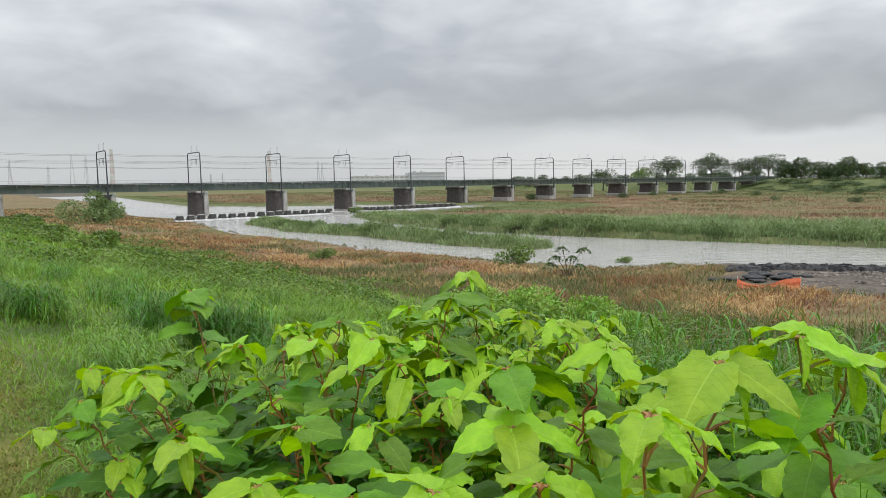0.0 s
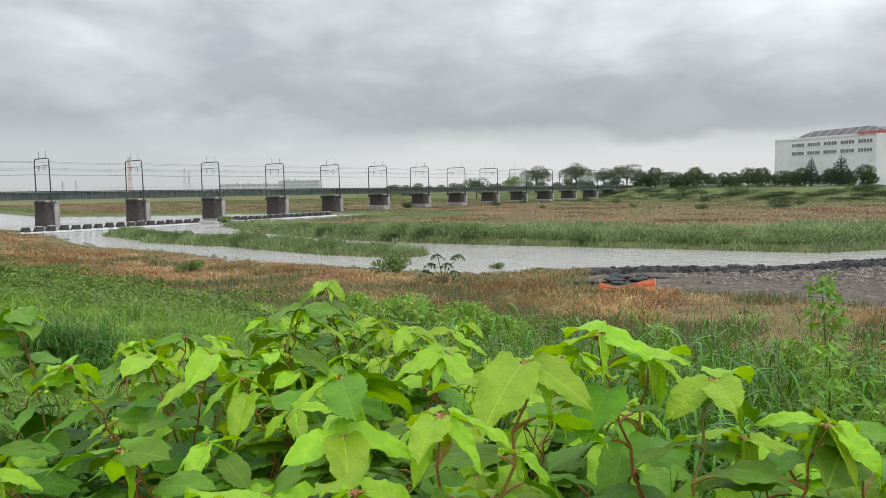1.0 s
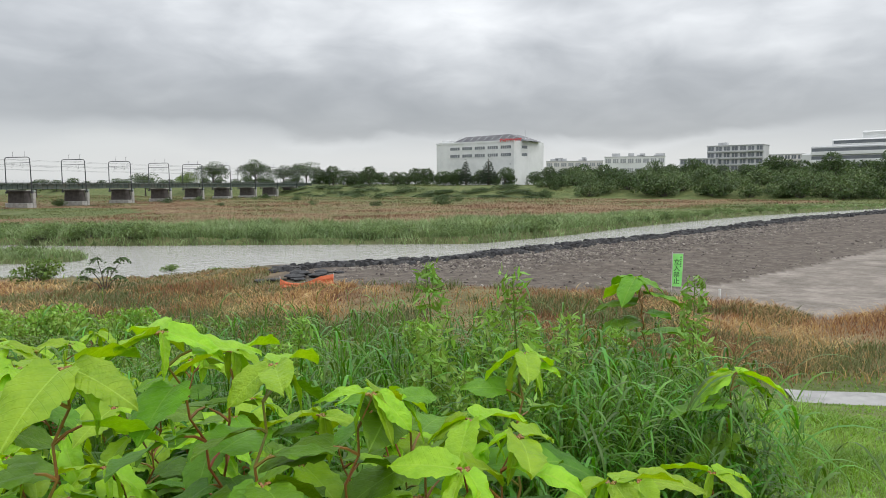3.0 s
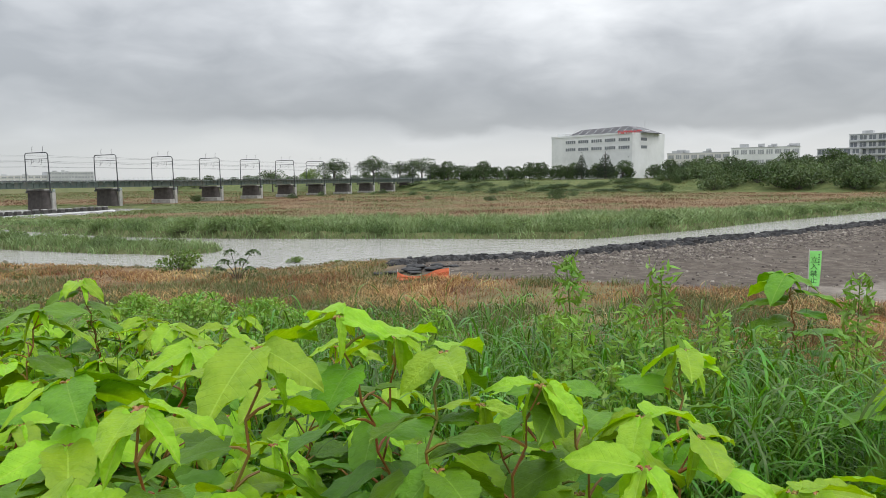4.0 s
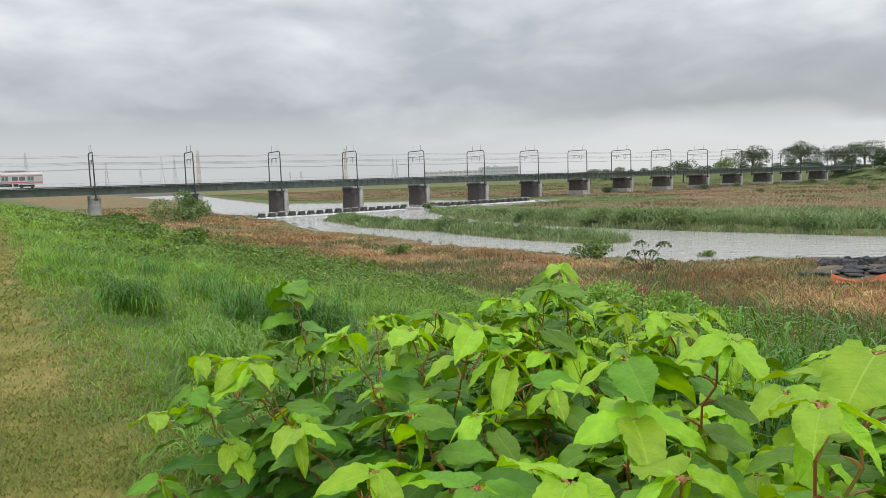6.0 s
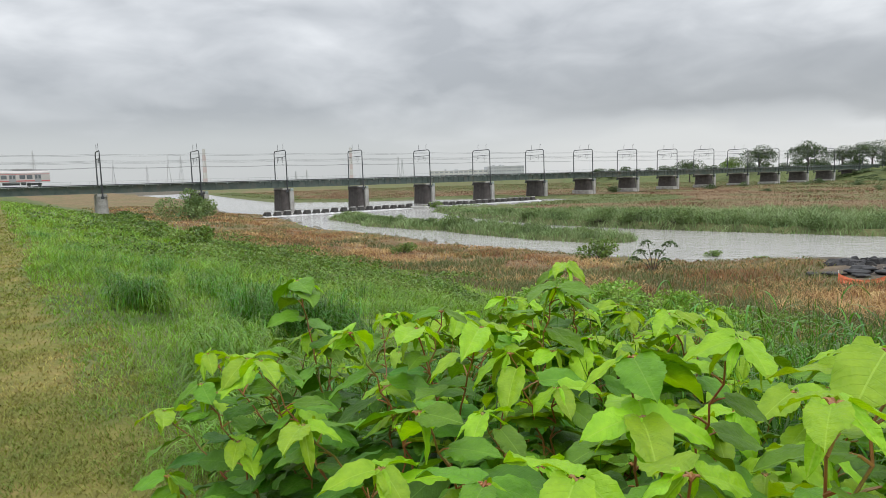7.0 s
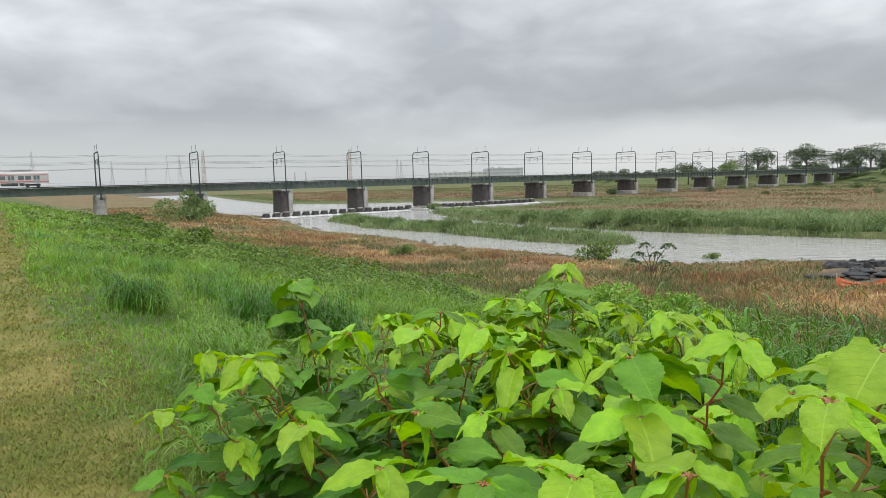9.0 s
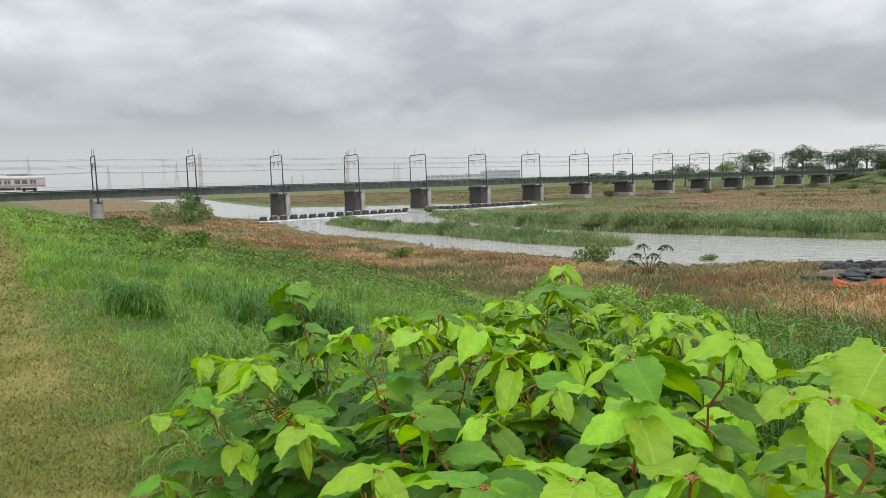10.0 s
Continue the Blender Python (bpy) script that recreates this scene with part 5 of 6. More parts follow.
def facing(az0, d0, az1, d1):
    """A frame whose x runs along a facade between two bearings and whose y runs away from the standpoint; and the facade's length."""
    a, b = Vector((*polar(az0, d0), 0)), Vector((*polar(az1, d1), 0))
    x = (b - a).normalized()
    y = Vector((-x.y, x.x, 0))
    if y.dot(a) < 0:
        y = -y
    m = Matrix(((x.x, y.x, 0, a.x), (x.y, y.y, 0, a.y), (x.z, y.z, 1, 0), (0, 0, 0, 1)))
    return m, (b - a).length


def window(parent, x0, x1, z0, z1, y=0.0, panes=1, frame_mat=None, glass=None):
    bm = box(bmesh.new(), x0, x1, y - 0.06, y + 0.2, z0, z1)
    w = part("window", bm, glass or GLASS, parent)
    for i in range(1, panes):
        xs = x0 + (x1 - x0) * i / panes
        part("mullion", box(bmesh.new(), xs - 0.12, xs + 0.12, y - 0.12, y - 0.061, z0, z1), frame_mat or WHITEWALL, w)
    part("sill", box(bmesh.new(), x0 - 0.1, x1 + 0.1, y - 0.25, y - 0.061, z0 - 0.2, z0), frame_mat or WHITEWALL, w)
    return w


def white_building():
    m, ln = facing(39.3, 505, 45.74, 470)
    b = thing("office_building", m, "large white slab building with dark rooftop hall behind trees", "building")
    top, dep = 36.3, 40
    part("wall", box(bmesh.new(), 0, ln, 0, dep, 4, top, bevel=0.15), WHITEWALL, b)
    bm = bmesh.new()
    # chamfered wing turned away from the front
    w = [bm.verts.new(p) for p in ((ln, 0, 4), (ln + 2.2, 16, 4), (ln + 2.2, dep, 4), (ln, dep, 4))]
    u = [bm.verts.new((v.co.x, v.co.y, top + 0.1)) for v in w]
    bm.faces.new(u)
    for i in range(4):
        bm.faces.new((w[i], w[(i + 1) % 4], u[(i + 1) % 4], u[i]))
    wing = part("wing_wall", bm, WHITEWALL, b)
    for i in range(5):
        x0 = ln * (0.19 + 0.163 * i)
        for z in (31.0, 25.8):
            window(b, x0, x0 + ln * 0.125, z, z + 2.1, panes=5)
    wx = Vector((2.2, 16, 0)).normalized()
    for z in (31.2, 26.0):
        rm = Matrix.Translation((ln, 0, 0)) @ Matrix.Rotation(math.atan2(wx.y, wx.x), 4, "Z")
        w = part("window", box(bmesh.new(), 9, 15.5, -0.06, 0.2, z, z + 2.0, rm), GLASS, wing)
    for fx, fz in ((0.86, 8.0), (0.9, 14.0), (0.95, 20.0)):
        part("vent", box(bmesh.new(), ln * fx, ln * fx + 1.0, -0.1, 0.2, fz, fz + 0.9), GREYWALL, b)
    part("entrance_canopy", box(bmesh.new(), ln * 0.93, ln + 0.5, -3, 0.0, 9.0, 9.5, bevel=0.05), GREYWALL, b)
    part("loading_door", box(bmesh.new(), ln * 0.86, ln * 0.99, -0.08, 0.1, 4.3, 8.4), GLASS, b)
    bm = bmesh.new()
    lo = [bm.verts.new(p) for p in ((ln * 0.17, 3, top), (ln * 1.08, 9, top), (ln * 1.08, 32, top), (ln * 0.17, 32, top))]
    hi = [bm.verts.new(p) for p in ((ln * 0.33, 7, top + 4.4), (ln * 0.86, 10, top + 5.2), (ln * 0.86, 28, top + 5.2), (ln * 0.33, 28, top + 4.4))]
    bm.faces.new(hi)
    for i in range(4):
        bm.faces.new((lo[i], lo[(i + 1) % 4], hi[(i + 1) % 4], hi[i]))
    part("roof_hall", bm, DARKROOF, b, "dark sloping rooftop hall")
    for i in range(9):
        xs = ln * (0.22 + 0.09 * i)
        part("roof_rib", tube(bmesh.new(), [(xs, 2.6, top + 0.3), (xs + 3.0, 7.2, top + 4.6)], 0.16, 5), GREYWALL, b)
    part("stair_head", box(bmesh.new(), ln * 0.03, ln * 0.16, 4, 14, top, top + 2.4, bevel=0.1), WHITEWALL, b)
    part("parapet", box(bmesh.new(), 0, ln, -0.25, 0.0, top - 0.9, top + 0.4, bevel=0.03), WHITEWALL, b)
    part("lift_tower", box(bmesh.new(), ln - 5, ln - 0.5, 17, 24, top, top + 2.2, bevel=0.1), WHITEWALL, b)
    part("aerial", tube(bmesh.new(), [(ln - 1, 18, top + 2), (ln - 1, 18, top + 8.5)], 0.16, 5), GREYWALL, b)
    # red roof sign, illegible strokes
    rd = random.Random(2)
    for i in range(9):
        xs = ln * 0.84 + i * 1.95
        z0 = top - 0.6
        bm = bmesh.new()
        box(bm, xs, xs + 0.4, -0.7, -0.4, z0, z0 + 2.2)
        box(bm, xs + 0.45, xs + 1.5, -0.7, -0.4, z0 + rd.uniform(0.2, 1.2), z0 + rd.uniform(1.3, 2.0))
        part("sign_letter", bm, RED, b, "red rooftop sign stroke")


def low_block(name, az0, d0, az1, d1, top, dep, wall, label, storeys, cols, base=5.0, balcony=False, roofbits=0, seed=0):
    rd = random.Random(seed)
    m, ln = facing(az0, d0, az1, d1)
    b = thing(name, m, label, "building")
    part("wall", box(bmesh.new(), 0, ln, 0, dep, base - 2, top, bevel=0.1), wall, b)
    part("roof_edge", box(bmesh.new(), -0.3, ln + 0.3, -0.3, dep, top + 0.003, top + 0.5, bevel=0.05), GREYWALL, b)
    step = (top - base) / storeys
    for s in range(storeys):
        z = base + s * step
        for c in range(cols):
            x0 = ln * (c + 0.14) / cols
            x1 = ln * (c + 0.86) / cols
            if balcony:
                window(b, x0, x1, z + 0.9, z + step - 0.45, panes=2, frame_mat=wall)
                part("balcony", box(bmesh.new(), x0 - 0.5, x1 + 0.5, -1.5, -0.3, z + 0.1, z + 1.15, bevel=0.05), wall, b)
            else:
                window(b, x0, x1, z + step * 0.36, z + step * 0.8, panes=3, frame_mat=wall, glass=HAZE_GLASS)
    for i in range(roofbits):
        x0 = ln * rd.uniform(0.05, 0.85)
        w = rd.uniform(3, 8)
        part("roof_unit", box(bmesh.new(), x0, x0 + w, 3, 8, top + 0.5, top + rd.uniform(1.5, 4.0), bevel=0.1), GREYWALL, b)
    return b


def office_bands():
    """Long white building with dark ribbon glazing, stepping up."""
    m, ln = facing(67.3, 445, 84, 425)
    b = thing("office_building", m, "long white building with dark ribbon windows behind trees", "building")
    for x0, x1, top, y0 in ((0, 14, 23.0, 3.0), (6, ln, 27.0, 0), (16, ln, 30.5, 2.0), (30, ln, 34.6, 5.0)):
        part("wall", box(bmesh.new(), x0, x1, y0, 40, 3, top, bevel=0.6), WHITEWALL if y0 else GREYWALL, b)
    for x0, y, zs in ((6.5, 0, (10.5, 15.0, 19.5, 24.0)), (17, 2.0, (28.0,)), (48, 5.0, (31.8,))):
        for z in zs:
            part("ribbon_window", box(bmesh.new(), x0, ln - 1, y - 0.08, y + 0.2, z, z + 1.75), GLASS, b)
            part("spandrel", box(bmesh.new(), x0 - 0.4, ln - 0.5, y - 0.7, y - 0.09, z - 2.1, z - 0.25, bevel=0.1), WHITEWALL, b)
    part("slot_window", box(bmesh.new(), 44, 45.4, 4.9, 5.3, 31.0, 33.4), GLASS, b)


white_building()
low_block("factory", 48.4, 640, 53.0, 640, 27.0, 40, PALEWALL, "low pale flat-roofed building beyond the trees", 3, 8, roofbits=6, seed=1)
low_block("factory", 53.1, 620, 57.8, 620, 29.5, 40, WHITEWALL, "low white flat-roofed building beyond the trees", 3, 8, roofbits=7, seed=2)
low_block("apartment_building", 58.9, 505, 61.6, 500, 23.0, 18, GREYWALL, "stepped grey apartment building, lower terrace", 4, 5, balcony=True, seed=3)
low_block("apartment_building", 60.9, 508, 64.9, 500, 31.6, 18, GREYWALL, "stepped grey apartment building with balconies", 6, 7, balcony=True, roofbits=2, seed=4)
low_block("apartment_building", 65.0, 540, 67.6, 535, 26.0, 16, PALEWALL, "pale apartment building with balconies", 5, 6, balcony=True, seed=5)
office_bands()
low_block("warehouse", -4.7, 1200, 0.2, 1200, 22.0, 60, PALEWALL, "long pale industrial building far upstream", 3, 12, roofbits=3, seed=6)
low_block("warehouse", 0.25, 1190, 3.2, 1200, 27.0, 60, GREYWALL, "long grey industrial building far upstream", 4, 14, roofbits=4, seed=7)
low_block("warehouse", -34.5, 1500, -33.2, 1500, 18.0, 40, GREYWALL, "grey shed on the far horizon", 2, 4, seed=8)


def pylon(x, y, h, seed):
    t = thing("pylon", pose(x, y, 0, 0, 0, seed * 37), "pale grey lattice power pylon on the horizon", "pylon", "power pylons")
    w = h * 0.085
    for sx in (-1, 1):
        for sy in (-1, 1):
            part("leg", tube(bmesh.new(), [(sx * w, sy * w, 0), (sx * w * 0.32, sy * w * 0.32, h * 0.55), (sx * 0.5, sy * 0.5, h)], [0.42, 0.34, 0.25], 4), GALV, t)
    for i in range(7):
        z0, z1 = h * i / 8, h * (i + 1) / 8
        f = lambda z: w * (1 - 0.68 * min(1, z / (h * 0.55))) if z < h * 0.55 else w * 0.32 * (1 - (z / h - 0.55) / 0.5)
        a, c = f(z0), f(z1)
        bm = bmesh.new()
        for s in (-1, 1):
            tube(bm, [(-a, s * a, z0), (c, s * c, z1)], 0.16, 4)
            tube(bm, [(a, s * a, z0), (-c, s * c, z1)], 0.16, 4)
        part("bracing", bm, GALV, t)
    for z, r in ((0.66, 0.14), (0.78, 0.12), (0.9, 0.10)):
        part("cross_arm", tube(bmesh.new(), [(-h * r, 0, h * z), (0, 0, h * z + 1.4), (h * r, 0, h * z)], [0.15, 0.4, 0.15], 4), GALV, t)


for i, (x, y, h) in enumerate(((-848, 1237, 84), (-734, 1308, 65), (-680, 1337, 53), (-644, 1355, 74), (-622, 1365, 71), (-384, 1450, 37), (-405, 1440, 35), (-190, 1488, 60), (-182, 1492, 55), (-1010, 1180, 50))):
    pylon(x, y, h, i)


def chimney(x, y, h, r):
    t = thing("chimney", pose(x, y, 0), "tall red and white factory chimney on the horizon, paled for haze", "chimney")
    n = 7
    for i in range(n):
        a, b = i / n, (i + 1) / n
        part("band", tube(bmesh.new(), [(0, 0, h * a), (0, 0, h * b)], [r * (1 - 0.45 * a), r * (1 - 0.45 * b)], 12), PINK if i % 2 else PALEWALL, t)


chimney(-580, 1383, 85, 5.2)
chimney(-291, 1471, 82, 4.6)

# ---- train ----
TRAIN = mat("train_body", [(0.50, 0.47, 0.46), (0.58, 0.55, 0.54)], 0.4, 0.4, 3)
TRAINRED = mat("train_red", [(0.50, 0.12, 0.13), (0.58, 0.17, 0.17)], 0.45, 0.5)
UNDER = mat("underframe", [(0.03, 0.03, 0.033), (0.06, 0.06, 0.06)], 0.8, 2)
ROOFGREY = mat("train_roof", [(0.30, 0.30, 0.31), (0.38, 0.38, 0.39)], 0.6, 1)


def train_car(k_tail, label, cab):
    """A carriage twenty metres long; local x runs from its rear end towards the first."""
    zr = GT + 0.31
    car = thing("train_car", bridge_pose(k_tail, -2.15, zr), label, "train", "railway carriages")
    bm = bmesh.new()
    prof = [(-1.40, 0.95), (-1.42, 2.3), (-1.36, 3.1), (-1.1, 3.45), (-0.5, 3.62)]
    prof += [(-a, z) for a, z in prof[::-1]]
    rings = [[bm.verts.new((x, y, z)) for y, z in prof] for x in (-0.25, -19.75)]
    for i in range(len(prof) - 1):
        bm.faces.new((rings[0][i], rings[0][i + 1], rings[1][i + 1], rings[1][i]))
    bm.faces.new((rings[0][-1], rings[0][0], rings[1][0], rings[1][-1]))
    bm.faces.new(rings[0][::-1])
    bm.faces.new(rings[1])
    body = part("body", bm, TRAIN, car)
    part("roof", box(bmesh.new(), -19.6, -0.4, -0.8, 0.8, 3.56, 3.68, bevel=0.05), ROOFGREY, car)
    for y in (-1.43, 1.43):
        s = -1 if y < 0 else 1
        for z0, z1 in ((1.15, 1.38), (2.72, 2.82)):
            part("stripe", box(bmesh.new(), -19.74, -0.26, min(y, y + s * 0.012), max(y, y + s * 0.012), z0, z1), TRAINRED, body)
        for i in range(4):
            xc = -2.6 - i * 4.9
            d = part("door", box(bmesh.new(), xc - 0.65, xc + 0.65, min(y, y + s * 0.015), max(y, y + s * 0.015), 1.0, 2.7), ROOFGREY, body)
            for dx in (-0.33, 0.33):
                part("door_window", box(bmesh.new(), xc + dx - 0.22, xc + dx + 0.22, min(y + s * 0.016, y + s * 0.03), max(y + s * 0.016, y + s * 0.03), 1.75, 2.5), GLASS, d)
            if i < 3:
                for dx in (-1.62, -3.0):
                    part("window", box(bmesh.new(), xc + dx - 0.55, xc + dx + 0.55, min(y, y + s * 0.02), max(y, y + s * 0.02), 1.7, 2.55), GLASS, body)
    if cab:
        part("cab_window", box(bmesh.new(), -0.249, -0.22, -1.1, 1.1, 2.0, 2.9), GLASS, body)
        for y in (-0.95, 0.95):
            part("tail_lamp", box(bmesh.new(), -0.249, -0.2, y - 0.12, y + 0.12, 1.45, 1.65, bevel=0.02), TRAINRED, body)
        part("end_band", box(bmesh.new(), -0.249, -0.23, -1.38, 1.38, 1.15, 1.38), TRAINRED, body)
    for x in (-3.4, -16.6):
        bg = part("bogie", box(bmesh.new(), x - 1.5, x + 1.5, -1.1, 1.1, 0.35, 0.75, bevel=0.06), UNDER, car)
        for dx in (-1.05, 1.05):
            for y in (-0.6, 0.6):
                w = part("wheel", tube(bmesh.new(), [(x + dx, y - 0.07, 0.43), (x + dx, y + 0.07, 0.43)], 0.43, 14), UNDER, bg)
    for x0, x1 in ((-9.5, -6.2), (-13.2, -10.2), (-6.0, -5.0)):
        part("equipment_box", box(bmesh.new(), x0, x1, -1.2, 1.2, 0.35, 0.93, bevel=0.05), UNDER, car)
    for x in (-5.5, -14.5):
        part("roof_unit", box(bmesh.new(), x - 2.0, x + 2.0, -0.85, 0.85, 3.69, 4.02, bevel=0.08), ROOFGREY, car)


for i in range(4):
    train_car(-0.52 - i * 20.0 / SPAN, "pale grey commuter carriage with red stripes on the bridge" if i == 0 else "pale grey middle carriage with red stripes on the railway", i == 0)

# ---- river works ----
PALEBLOCK = mat("weir_concrete", [(0.30, 0.29, 0.27), (0.50, 0.49, 0.47)], 0.8, 0.9, 5, 0.3, 6)
# block stone darkened: the shadowed sides are put into the colour
SHADED_STONE = mat("shaded_weir_stone", [(0.025, 0.024, 0.022), (0.06, 0.056, 0.05)], 0.5, 0.9, 5, 0.3, 6)
FOAM = mat("white_water", [(0.30, 0.30, 0.29), (0.42, 0.42, 0.41), (0.72, 0.72, 0.72)], 0.4, 0.9, 6, 0.6, 4, coords="World")


def weir():
    w = thing("weir", pose(-48, 146.5, 0, 0, 0, math.degrees(math.atan2(60, 64))), "row of pale concrete weir blocks across the river", "weir")
    rd = random.Random(4)
    bm = box(bmesh.new(), -2, 88, -0.6, 1.4, -1.3, 0.18, bevel=0.1)
    part("sill", bm, STONE, w, "dark wet weir sill")
    for i in range(36):
        if 17 <= i <= 18:
            continue
        x = i * 2.42 + rd.uniform(-0.1, 0.1)
        h = 1.25 + rd.uniform(-0.1, 0.1)
        bm = bmesh.new()
        # leaning tooth: steep face downstream, sloping back upstream, coloured dark as if shaded
        lo = [bm.verts.new((x + a, b, 0.1)) for a, b in ((-0.72, -0.75), (0.72, -0.75), (0.72, 1.3), (-0.72, 1.3))]
        hi = [bm.verts.new((x + a, b, c)) for a, b, c in ((-0.6, -0.5, h), (0.6, -0.5, h), (0.6, 0.35, h), (-0.6, 0.35, h))]
        bm.faces.new(hi)
        for k in range(4):
            bm.faces.new((lo[k], lo[(k + 1) % 4], hi[(k + 1) % 4], hi[k]))
        bmesh.ops.bevel(bm, geom=bm.edges[:], offset=0.06, segments=1, affect="EDGES")
        part("block", bm, SHADED_STONE, w)
        part("cap", box(bmesh.new(), x - 0.62, x + 0.62, -0.52, 0.36, h + 0.002, h + 0.16, bevel=0.04), PALEBLOCK, w, "pale concrete block top over sides darkened for shade")
    # water falling over the sill
    bm = bmesh.new()
    prev = None
    for i in range(181):
        x = -1.5 + i * 0.49
        row = [bm.verts.new((x, -0.6 - j * 0.4 + rd.uniform(-0.12, 0.12), max(0.03, 0.34 - 0.10 * j + rd.uniform(-0.04, 0.04)))) for j in range(5)]
        if prev:
            for j in range(4):
                bm.faces.new((prev[j], prev[j + 1], row[j + 1], row[j]))
        prev = row
    part("falling_water", bm, FOAM, w, "white water below the sill")
    for x in (39.0, 46.0):
        part("chute_wall", box(bmesh.new(), x - 0.3, x + 0.3, -7.5, 2.0, -0.8, 0.7, bevel=0.08), PALEBLOCK, w)


weir()

BOULDER = mat("dark_boulder", [(0.025, 0.025, 0.028), (0.05, 0.05, 0.052), (0.08, 0.076, 0.072)], 0.9, 1.2, 5, 0.4, 8, island=0.4, spec=0.25)
RUBBLE = mat("rubble", [(0.07, 0.058, 0.05), (0.15, 0.128, 0.11), (0.30, 0.265, 0.235)], 0.85, 1.5, 5, 0.3, 9, island=0.5)
rs = np.random.default_rng(33)


def stones(name, x, y, size, material, label, sink=0.2):
    """Uneven lumps, each a squashed and jittered octahedral stone, as one heap."""
    base = np.array([(1, 0, 0), (0.5, 0.87, 0), (-0.5, 0.87, 0), (-1, 0, 0), (-0.5, -0.87, 0), (0.5, -0.87, 0)])
    top = np.array([(0.55, 0.25, 0.62), (-0.1, 0.6, 0.6), (-0.55, -0.2, 0.66), (0.1, -0.55, 0.58)])
    T = np.concatenate([base * (1, 1, 1) + (0, 0, -0.1), top])
    n = len(x)
    V = T[None] + rs.normal(0, 0.11, (n, len(T), 3))
    a = rs.uniform(0, 6.28, n)
    c, s = np.cos(a)[:, None], np.sin(a)[:, None]
    X, Y = V[..., 0] * c - V[..., 1] * s, V[..., 0] * s + V[..., 1] * c
    sq = rs.uniform(0.6, 1.2, n)[:, None]
    V = np.stack([X * size[:, None], Y * size[:, None] * sq, V[..., 2] * size[:, None]], -1)
    V += np.stack([x, y, land(x, y)[0] - sink * size * 0], -1)[:, None]
    Q = np.array([(0, 1, 7, 6), (1, 2, 7, 7), (2, 3, 8, 7), (3, 4, 8, 8), (4, 5, 9, 8), (5, 0, 6, 9), (6, 7, 8, 9)])
    faces = []
    for k in range(n):
        o = 10 * k
        for q in Q:
            f = [o + v for v in dict.fromkeys(q.tolist())]
            faces.append(f)
    me = bpy.data.meshes.new(name)
    me.from_pydata(V.reshape(-1, 3).tolist(), [], faces)
    me.materials.append(material)
    return tagged(new(name, me), label, "stones", kind="stuff")


def along(line, n):
    p = np.array(line, float)
    d = np.concatenate([[0], np.cumsum(np.hypot(*np.diff(p, axis=0).T))])
    u = rs.uniform(0, d[-1], n)
    return np.interp(u, d, p[:, 0]), np.interp(u, d, p[:, 1])


x, y = along([(22, 44.2), (26, 44.8), (34, 42.2), (42, 41.5), (63, 41.2), (82, 41.3), (107, 41.3), (140, 41)], 2600)
stones("boulders", x + rs.normal(0, 0.4, len(x)), y + rs.normal(0, 0.75, len(x)), rs.uniform(0.16, 0.46, len(x)), BOULDER, "black boulders lining the river's edge")
x, y = rs.uniform(21, 105, 60000), rs.uniform(20, 42, 60000)
q = land(x, y)[1]
i = np.flatnonzero(q["on"] & (rs.random(len(x)) < 0.04 + 0.8 * sstep(0.5, 0.85, q["cr"])) & (rs.random(len(x)) < 45 / (x + 10)))
stones("rubble", x[i], y[i], rs.uniform(0.04, 0.13, len(i)) + 0.1 * rs.random(len(i)) ** 6, RUBBLE, "grey rubble and gravel on the bank ridge")

# ---- site fence, banner and track ----
ORANGE = mat("orange_net", [(0.62, 0.13, 0.05), (0.75, 0.20, 0.09)], 0.6, 6, 4, 0.2, 40)
RUBBER = mat("black_sheet", [(0.01, 0.01, 0.011), (0.025, 0.025, 0.027)], 0.65, 2, 4, 0.5, 6)
BANNER = mat("green_banner", [(0.36, 0.78, 0.28), (0.44, 0.86, 0.36)], 0.6, 2, trans=0.3)
YELLOW = mat("yellow_banner", [(0.75, 0.48, 0.04), (0.82, 0.55, 0.06)], 0.6, 2, trans=0.3)
INK = mat("banner_ink", [(0.01, 0.05, 0.02), (0.015, 0.06, 0.03)], 0.6, 3)
POLE = mat("white_pole", [(0.55, 0.55, 0.53), (0.66, 0.66, 0.64)], 0.5, 4)
ASPHALT = mat("track_concrete", [(0.22, 0.22, 0.215), (0.30, 0.295, 0.285), (0.36, 0.355, 0.34)], 0.85, 1.5, 6, 0.2, 25, coords="World")


def site_net():
    a, b = Vector((19.0, 38.0, 0)), Vector((21.6, 36.0, 0))
    net = thing("site_net", pose(a.x, a.y, gz(a.x, a.y), 0, 0, math.degrees(math.atan2(b.y - a.y, b.x - a.x))), "sagging orange plastic site netting on stakes", "netting")
    ln = (b - a).length
    bm = bmesh.new()
    n, prev = 26, None
    for side in (0.0, 0.02):
        prev = None
        for i in range(n + 1):
            u = i / n
            x = u * ln
            top = 0.62 - 0.55 * math.sin(math.pi * min(1, u * 1.35) ** 0.8) * 0.55 + 0.55 * max(0, u - 0.55)
            row = [bm.verts.new((x, side + 0.09 * math.sin(9 * u + 3 * j) * (1 - j / 4) + 0.12 * j / 4, max(0.02, top * j / 4 + (0.0 if j else -0.1)))) for j in range(5)]
            if prev:
                for j in range(4):
                    bm.faces.new((prev[j], row[j], row[j + 1], prev[j + 1]))
            prev = row
    part("netting", bm, ORANGE, net)
    for x, h in ((0.0, 0.75), (ln * 0.45, 0.45), (ln, 0.95)):
        part("stake", tube(bmesh.new(), [(x, 0.14, -0.2), (x, 0.14, h)], 0.02, 6), POLE, net)


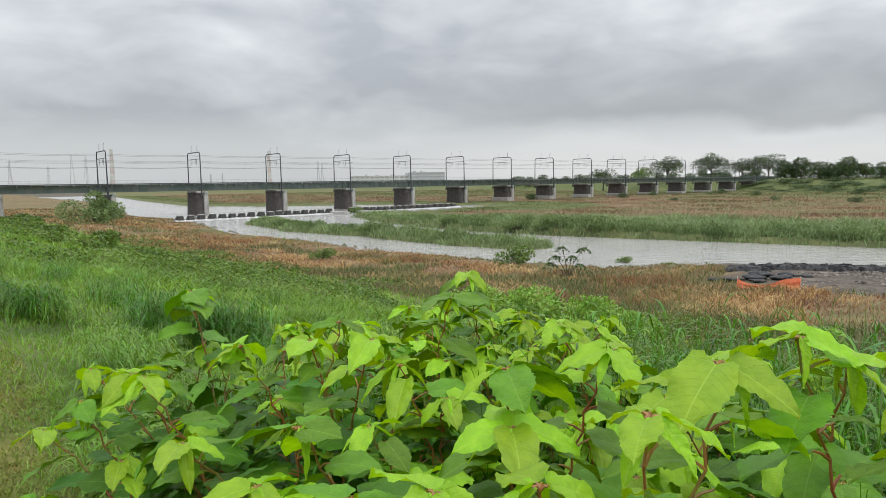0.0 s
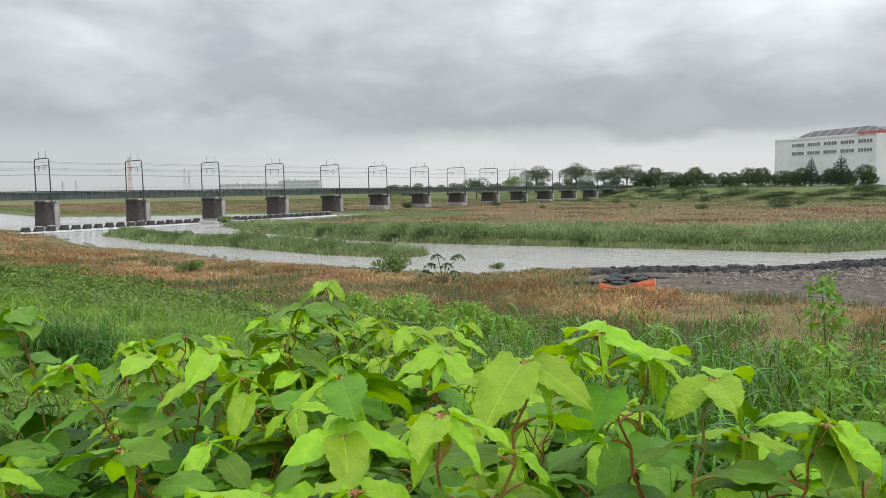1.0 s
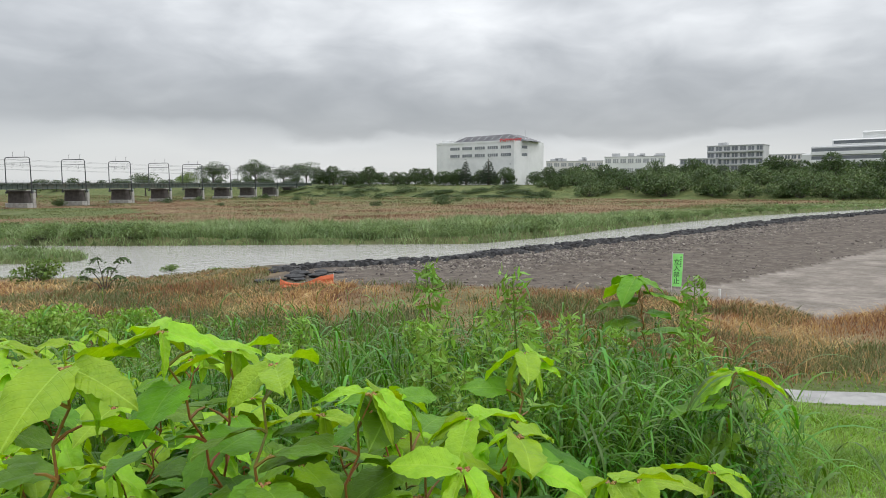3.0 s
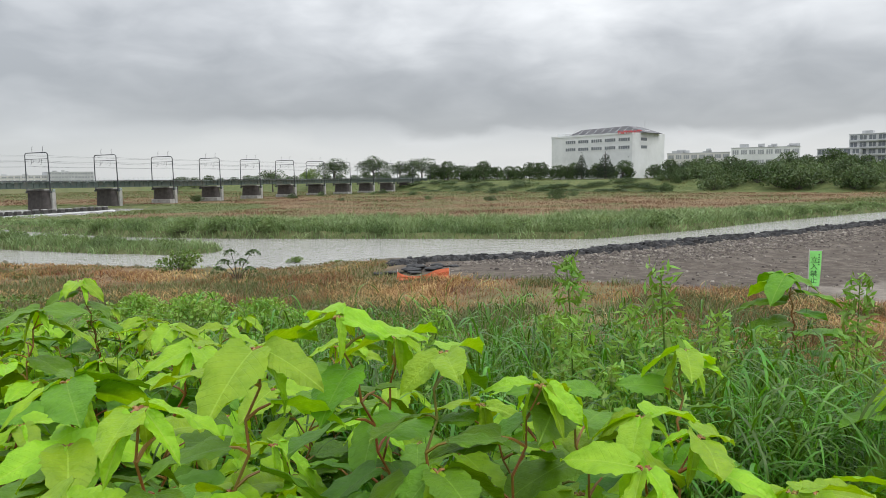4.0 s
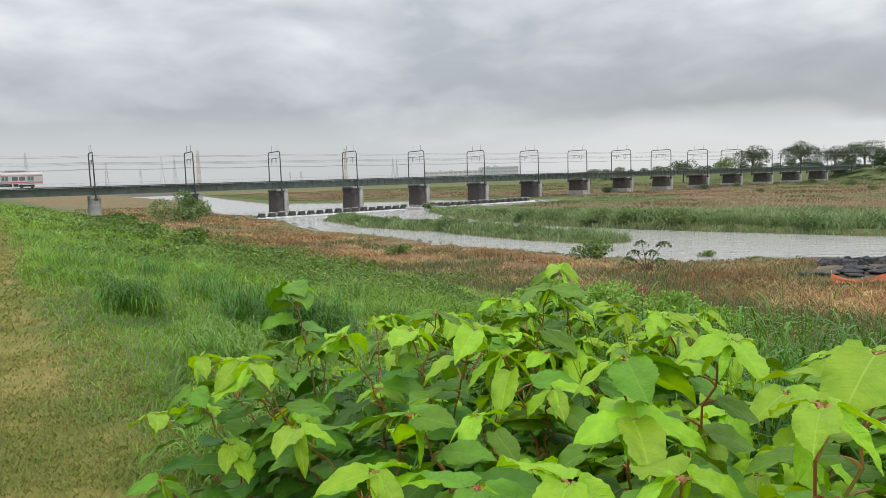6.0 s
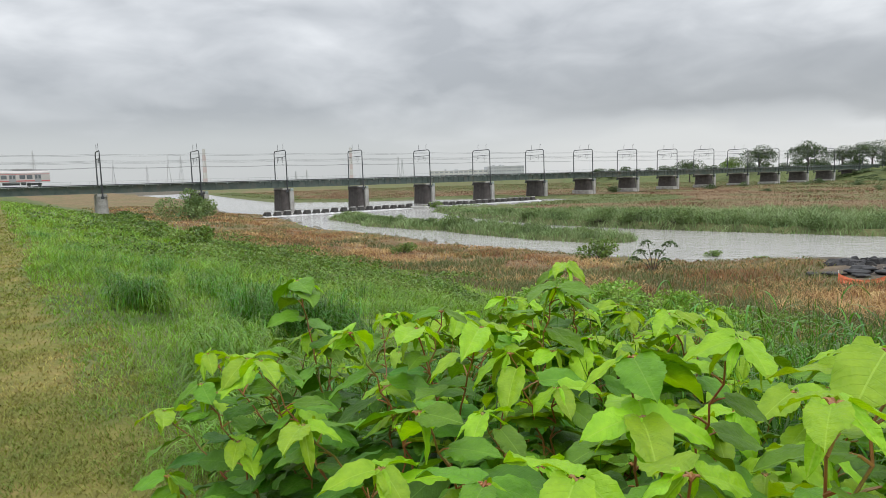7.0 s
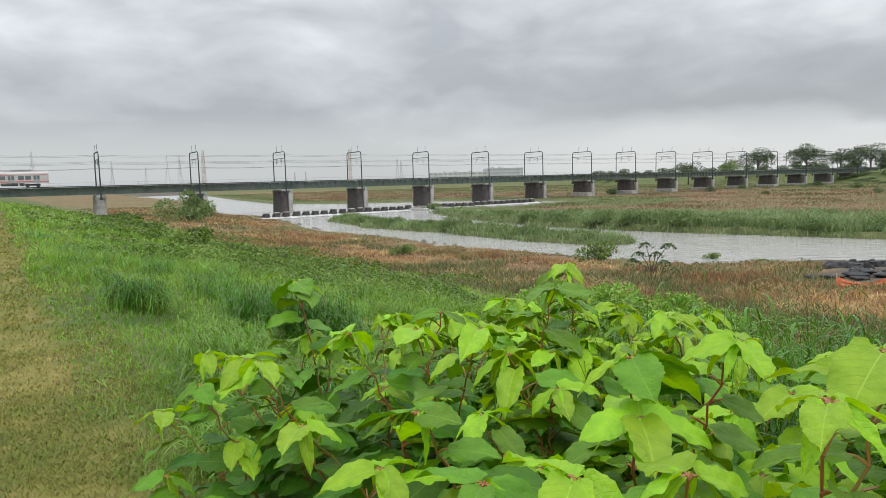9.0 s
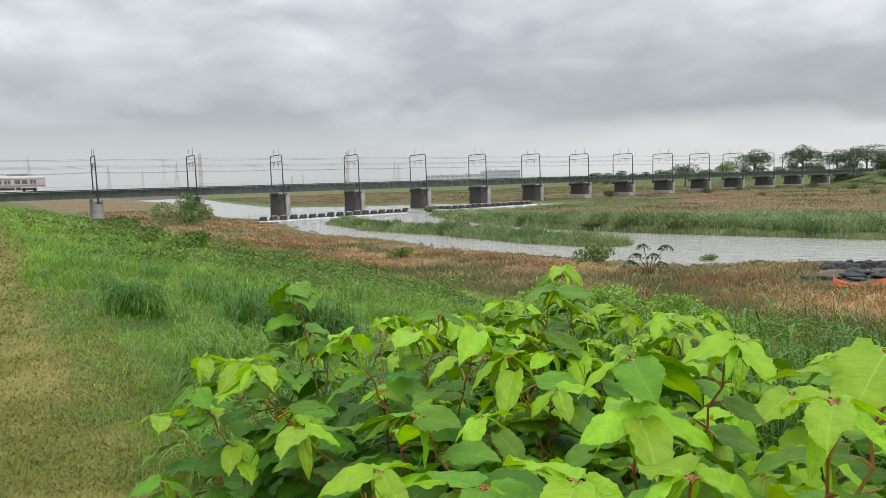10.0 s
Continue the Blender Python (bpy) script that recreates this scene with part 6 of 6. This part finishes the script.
def black_heap():
    rd = random.Random(6)
    for x, y, s in ((20.0, 40.6, 0.7), (21.3, 40.2, 0.85), (22.4, 39.5, 0.7), (20.9, 39.3, 0.6), (23.4, 40.4, 0.65), (19.3, 41.6, 0.5), (22.0, 41.2, 0.8), (24.3, 39.9, 0.5)):
        bm = bmesh.new()
        bmesh.ops.create_icosphere(bm, subdivisions=3, radius=0.8 * s)
        for v in bm.verts:
            n = noise.noise(v.co * 1.7 + Vector((x, y, 0)))
            v.co *= 1 + 0.75 * n + 0.35 * noise.noise(v.co * 5)
            v.co.z *= 0.26
        for f in bm.faces:
            f.smooth = True
        ob = part("sandbag", bm, RUBBER)
        ob.matrix_world = at(x, y, rd.uniform(0, 180), 0.10 * s)
        tagged(ob, "black plastic bulk sandbag slumped on the bank", "sandbag", "sandbags")


def banner(x, y, rz, material, label, writing):
    z = gz(x, y)
    b = thing("banner", pose(x, y, z, 0, 0, rz), label, "banner")
    part("pole", tube(bmesh.new(), [(0, 0, -0.3), (0, 0, 2.3)], 0.018, 8), POLE, b)
    part("arm", tube(bmesh.new(), [(0, 0, 2.25), (0.62, 0, 2.25)], 0.01, 6), POLE, b)
    bm = bmesh.new()
    for side in (-0.004, 0.004):
        prev = None
        for i in range(13):
            zz = 2.23 - 1.9 * i / 12
            row = [bm.verts.new((0.03 + 0.56 * j / 4 * (1 - 0.12 * (i / 12) ** 2), side + 0.02 * math.sin(4.2 * zz + 1.5 * j), zz)) for j in range(5)]
            if prev:
                for j in range(4):
                    bm.faces.new((prev[j], prev[j + 1], row[j + 1], row[j]))
            prev = row
    cloth = part("cloth", bm, material, b)
    for i, ch in enumerate(writing):
        cu = bpy.data.curves.new("lettering", "FONT")
        cu.body, cu.size, cu.align_x, cu.extrude = ch, 0.36, "CENTER", 0.002
        cu.materials.append(INK)
        t = new("lettering", cu)
        t.parent = cloth
        t.matrix_local = pose(0.25, -0.045, 1.63 - 0.37 * i, 90, 0, 0)
    for i in range(5):
        part("small_print", box(bmesh.new(), 0.44, 0.50, -0.05, -0.045, 2.0 - 0.13 * i, 2.07 - 0.13 * i), INK, cloth)


def track():
    bm = bmesh.new()
    prev = None
    for i in range(110):
        L = -72 + i * 0.61
        row = []
        for R, dz in ((20.1, -0.1), (20.1, 0.06), (20.75, 0.08), (21.4, 0.06), (21.4, -0.1)):
            px, py = 0.8 * R - 0.6 * L, 0.6 * R + 0.8 * L
            row.append(bm.verts.new((px, py, gz(0.8 * 20.75 - 0.6 * L, 0.6 * 20.75 + 0.8 * L) + 0.06 + dz)))
        if prev:
            for j in range(4):
                bm.faces.new((prev[j], prev[j + 1], row[j + 1], row[j]))
        prev = row
    tagged(part("track", bm, ASPHALT), "narrow grey paved track at the foot of the levee", "path", kind="structure")


site_net()
black_heap()
banner(35.3, 21.3, -58, BANNER, "green no-entry banner on a white pole beside the gravel yard", "立入禁止")
banner(39.0, 9.4, -76, YELLOW, "yellow warning banner on a white pole beside the gravel yard", "")
track()
st = thing("marker_stake", at(34.6, 18.0), "short white marker stake in gravel", "stake")
part("post", box(bmesh.new(), -0.05, 0.05, -0.05, 0.05, -0.2, 0.5, bevel=0.01), POLE, st)
part("cap", box(bmesh.new(), -0.06, 0.06, -0.06, 0.06, 0.5, 0.56, bevel=0.02), POLE, st)
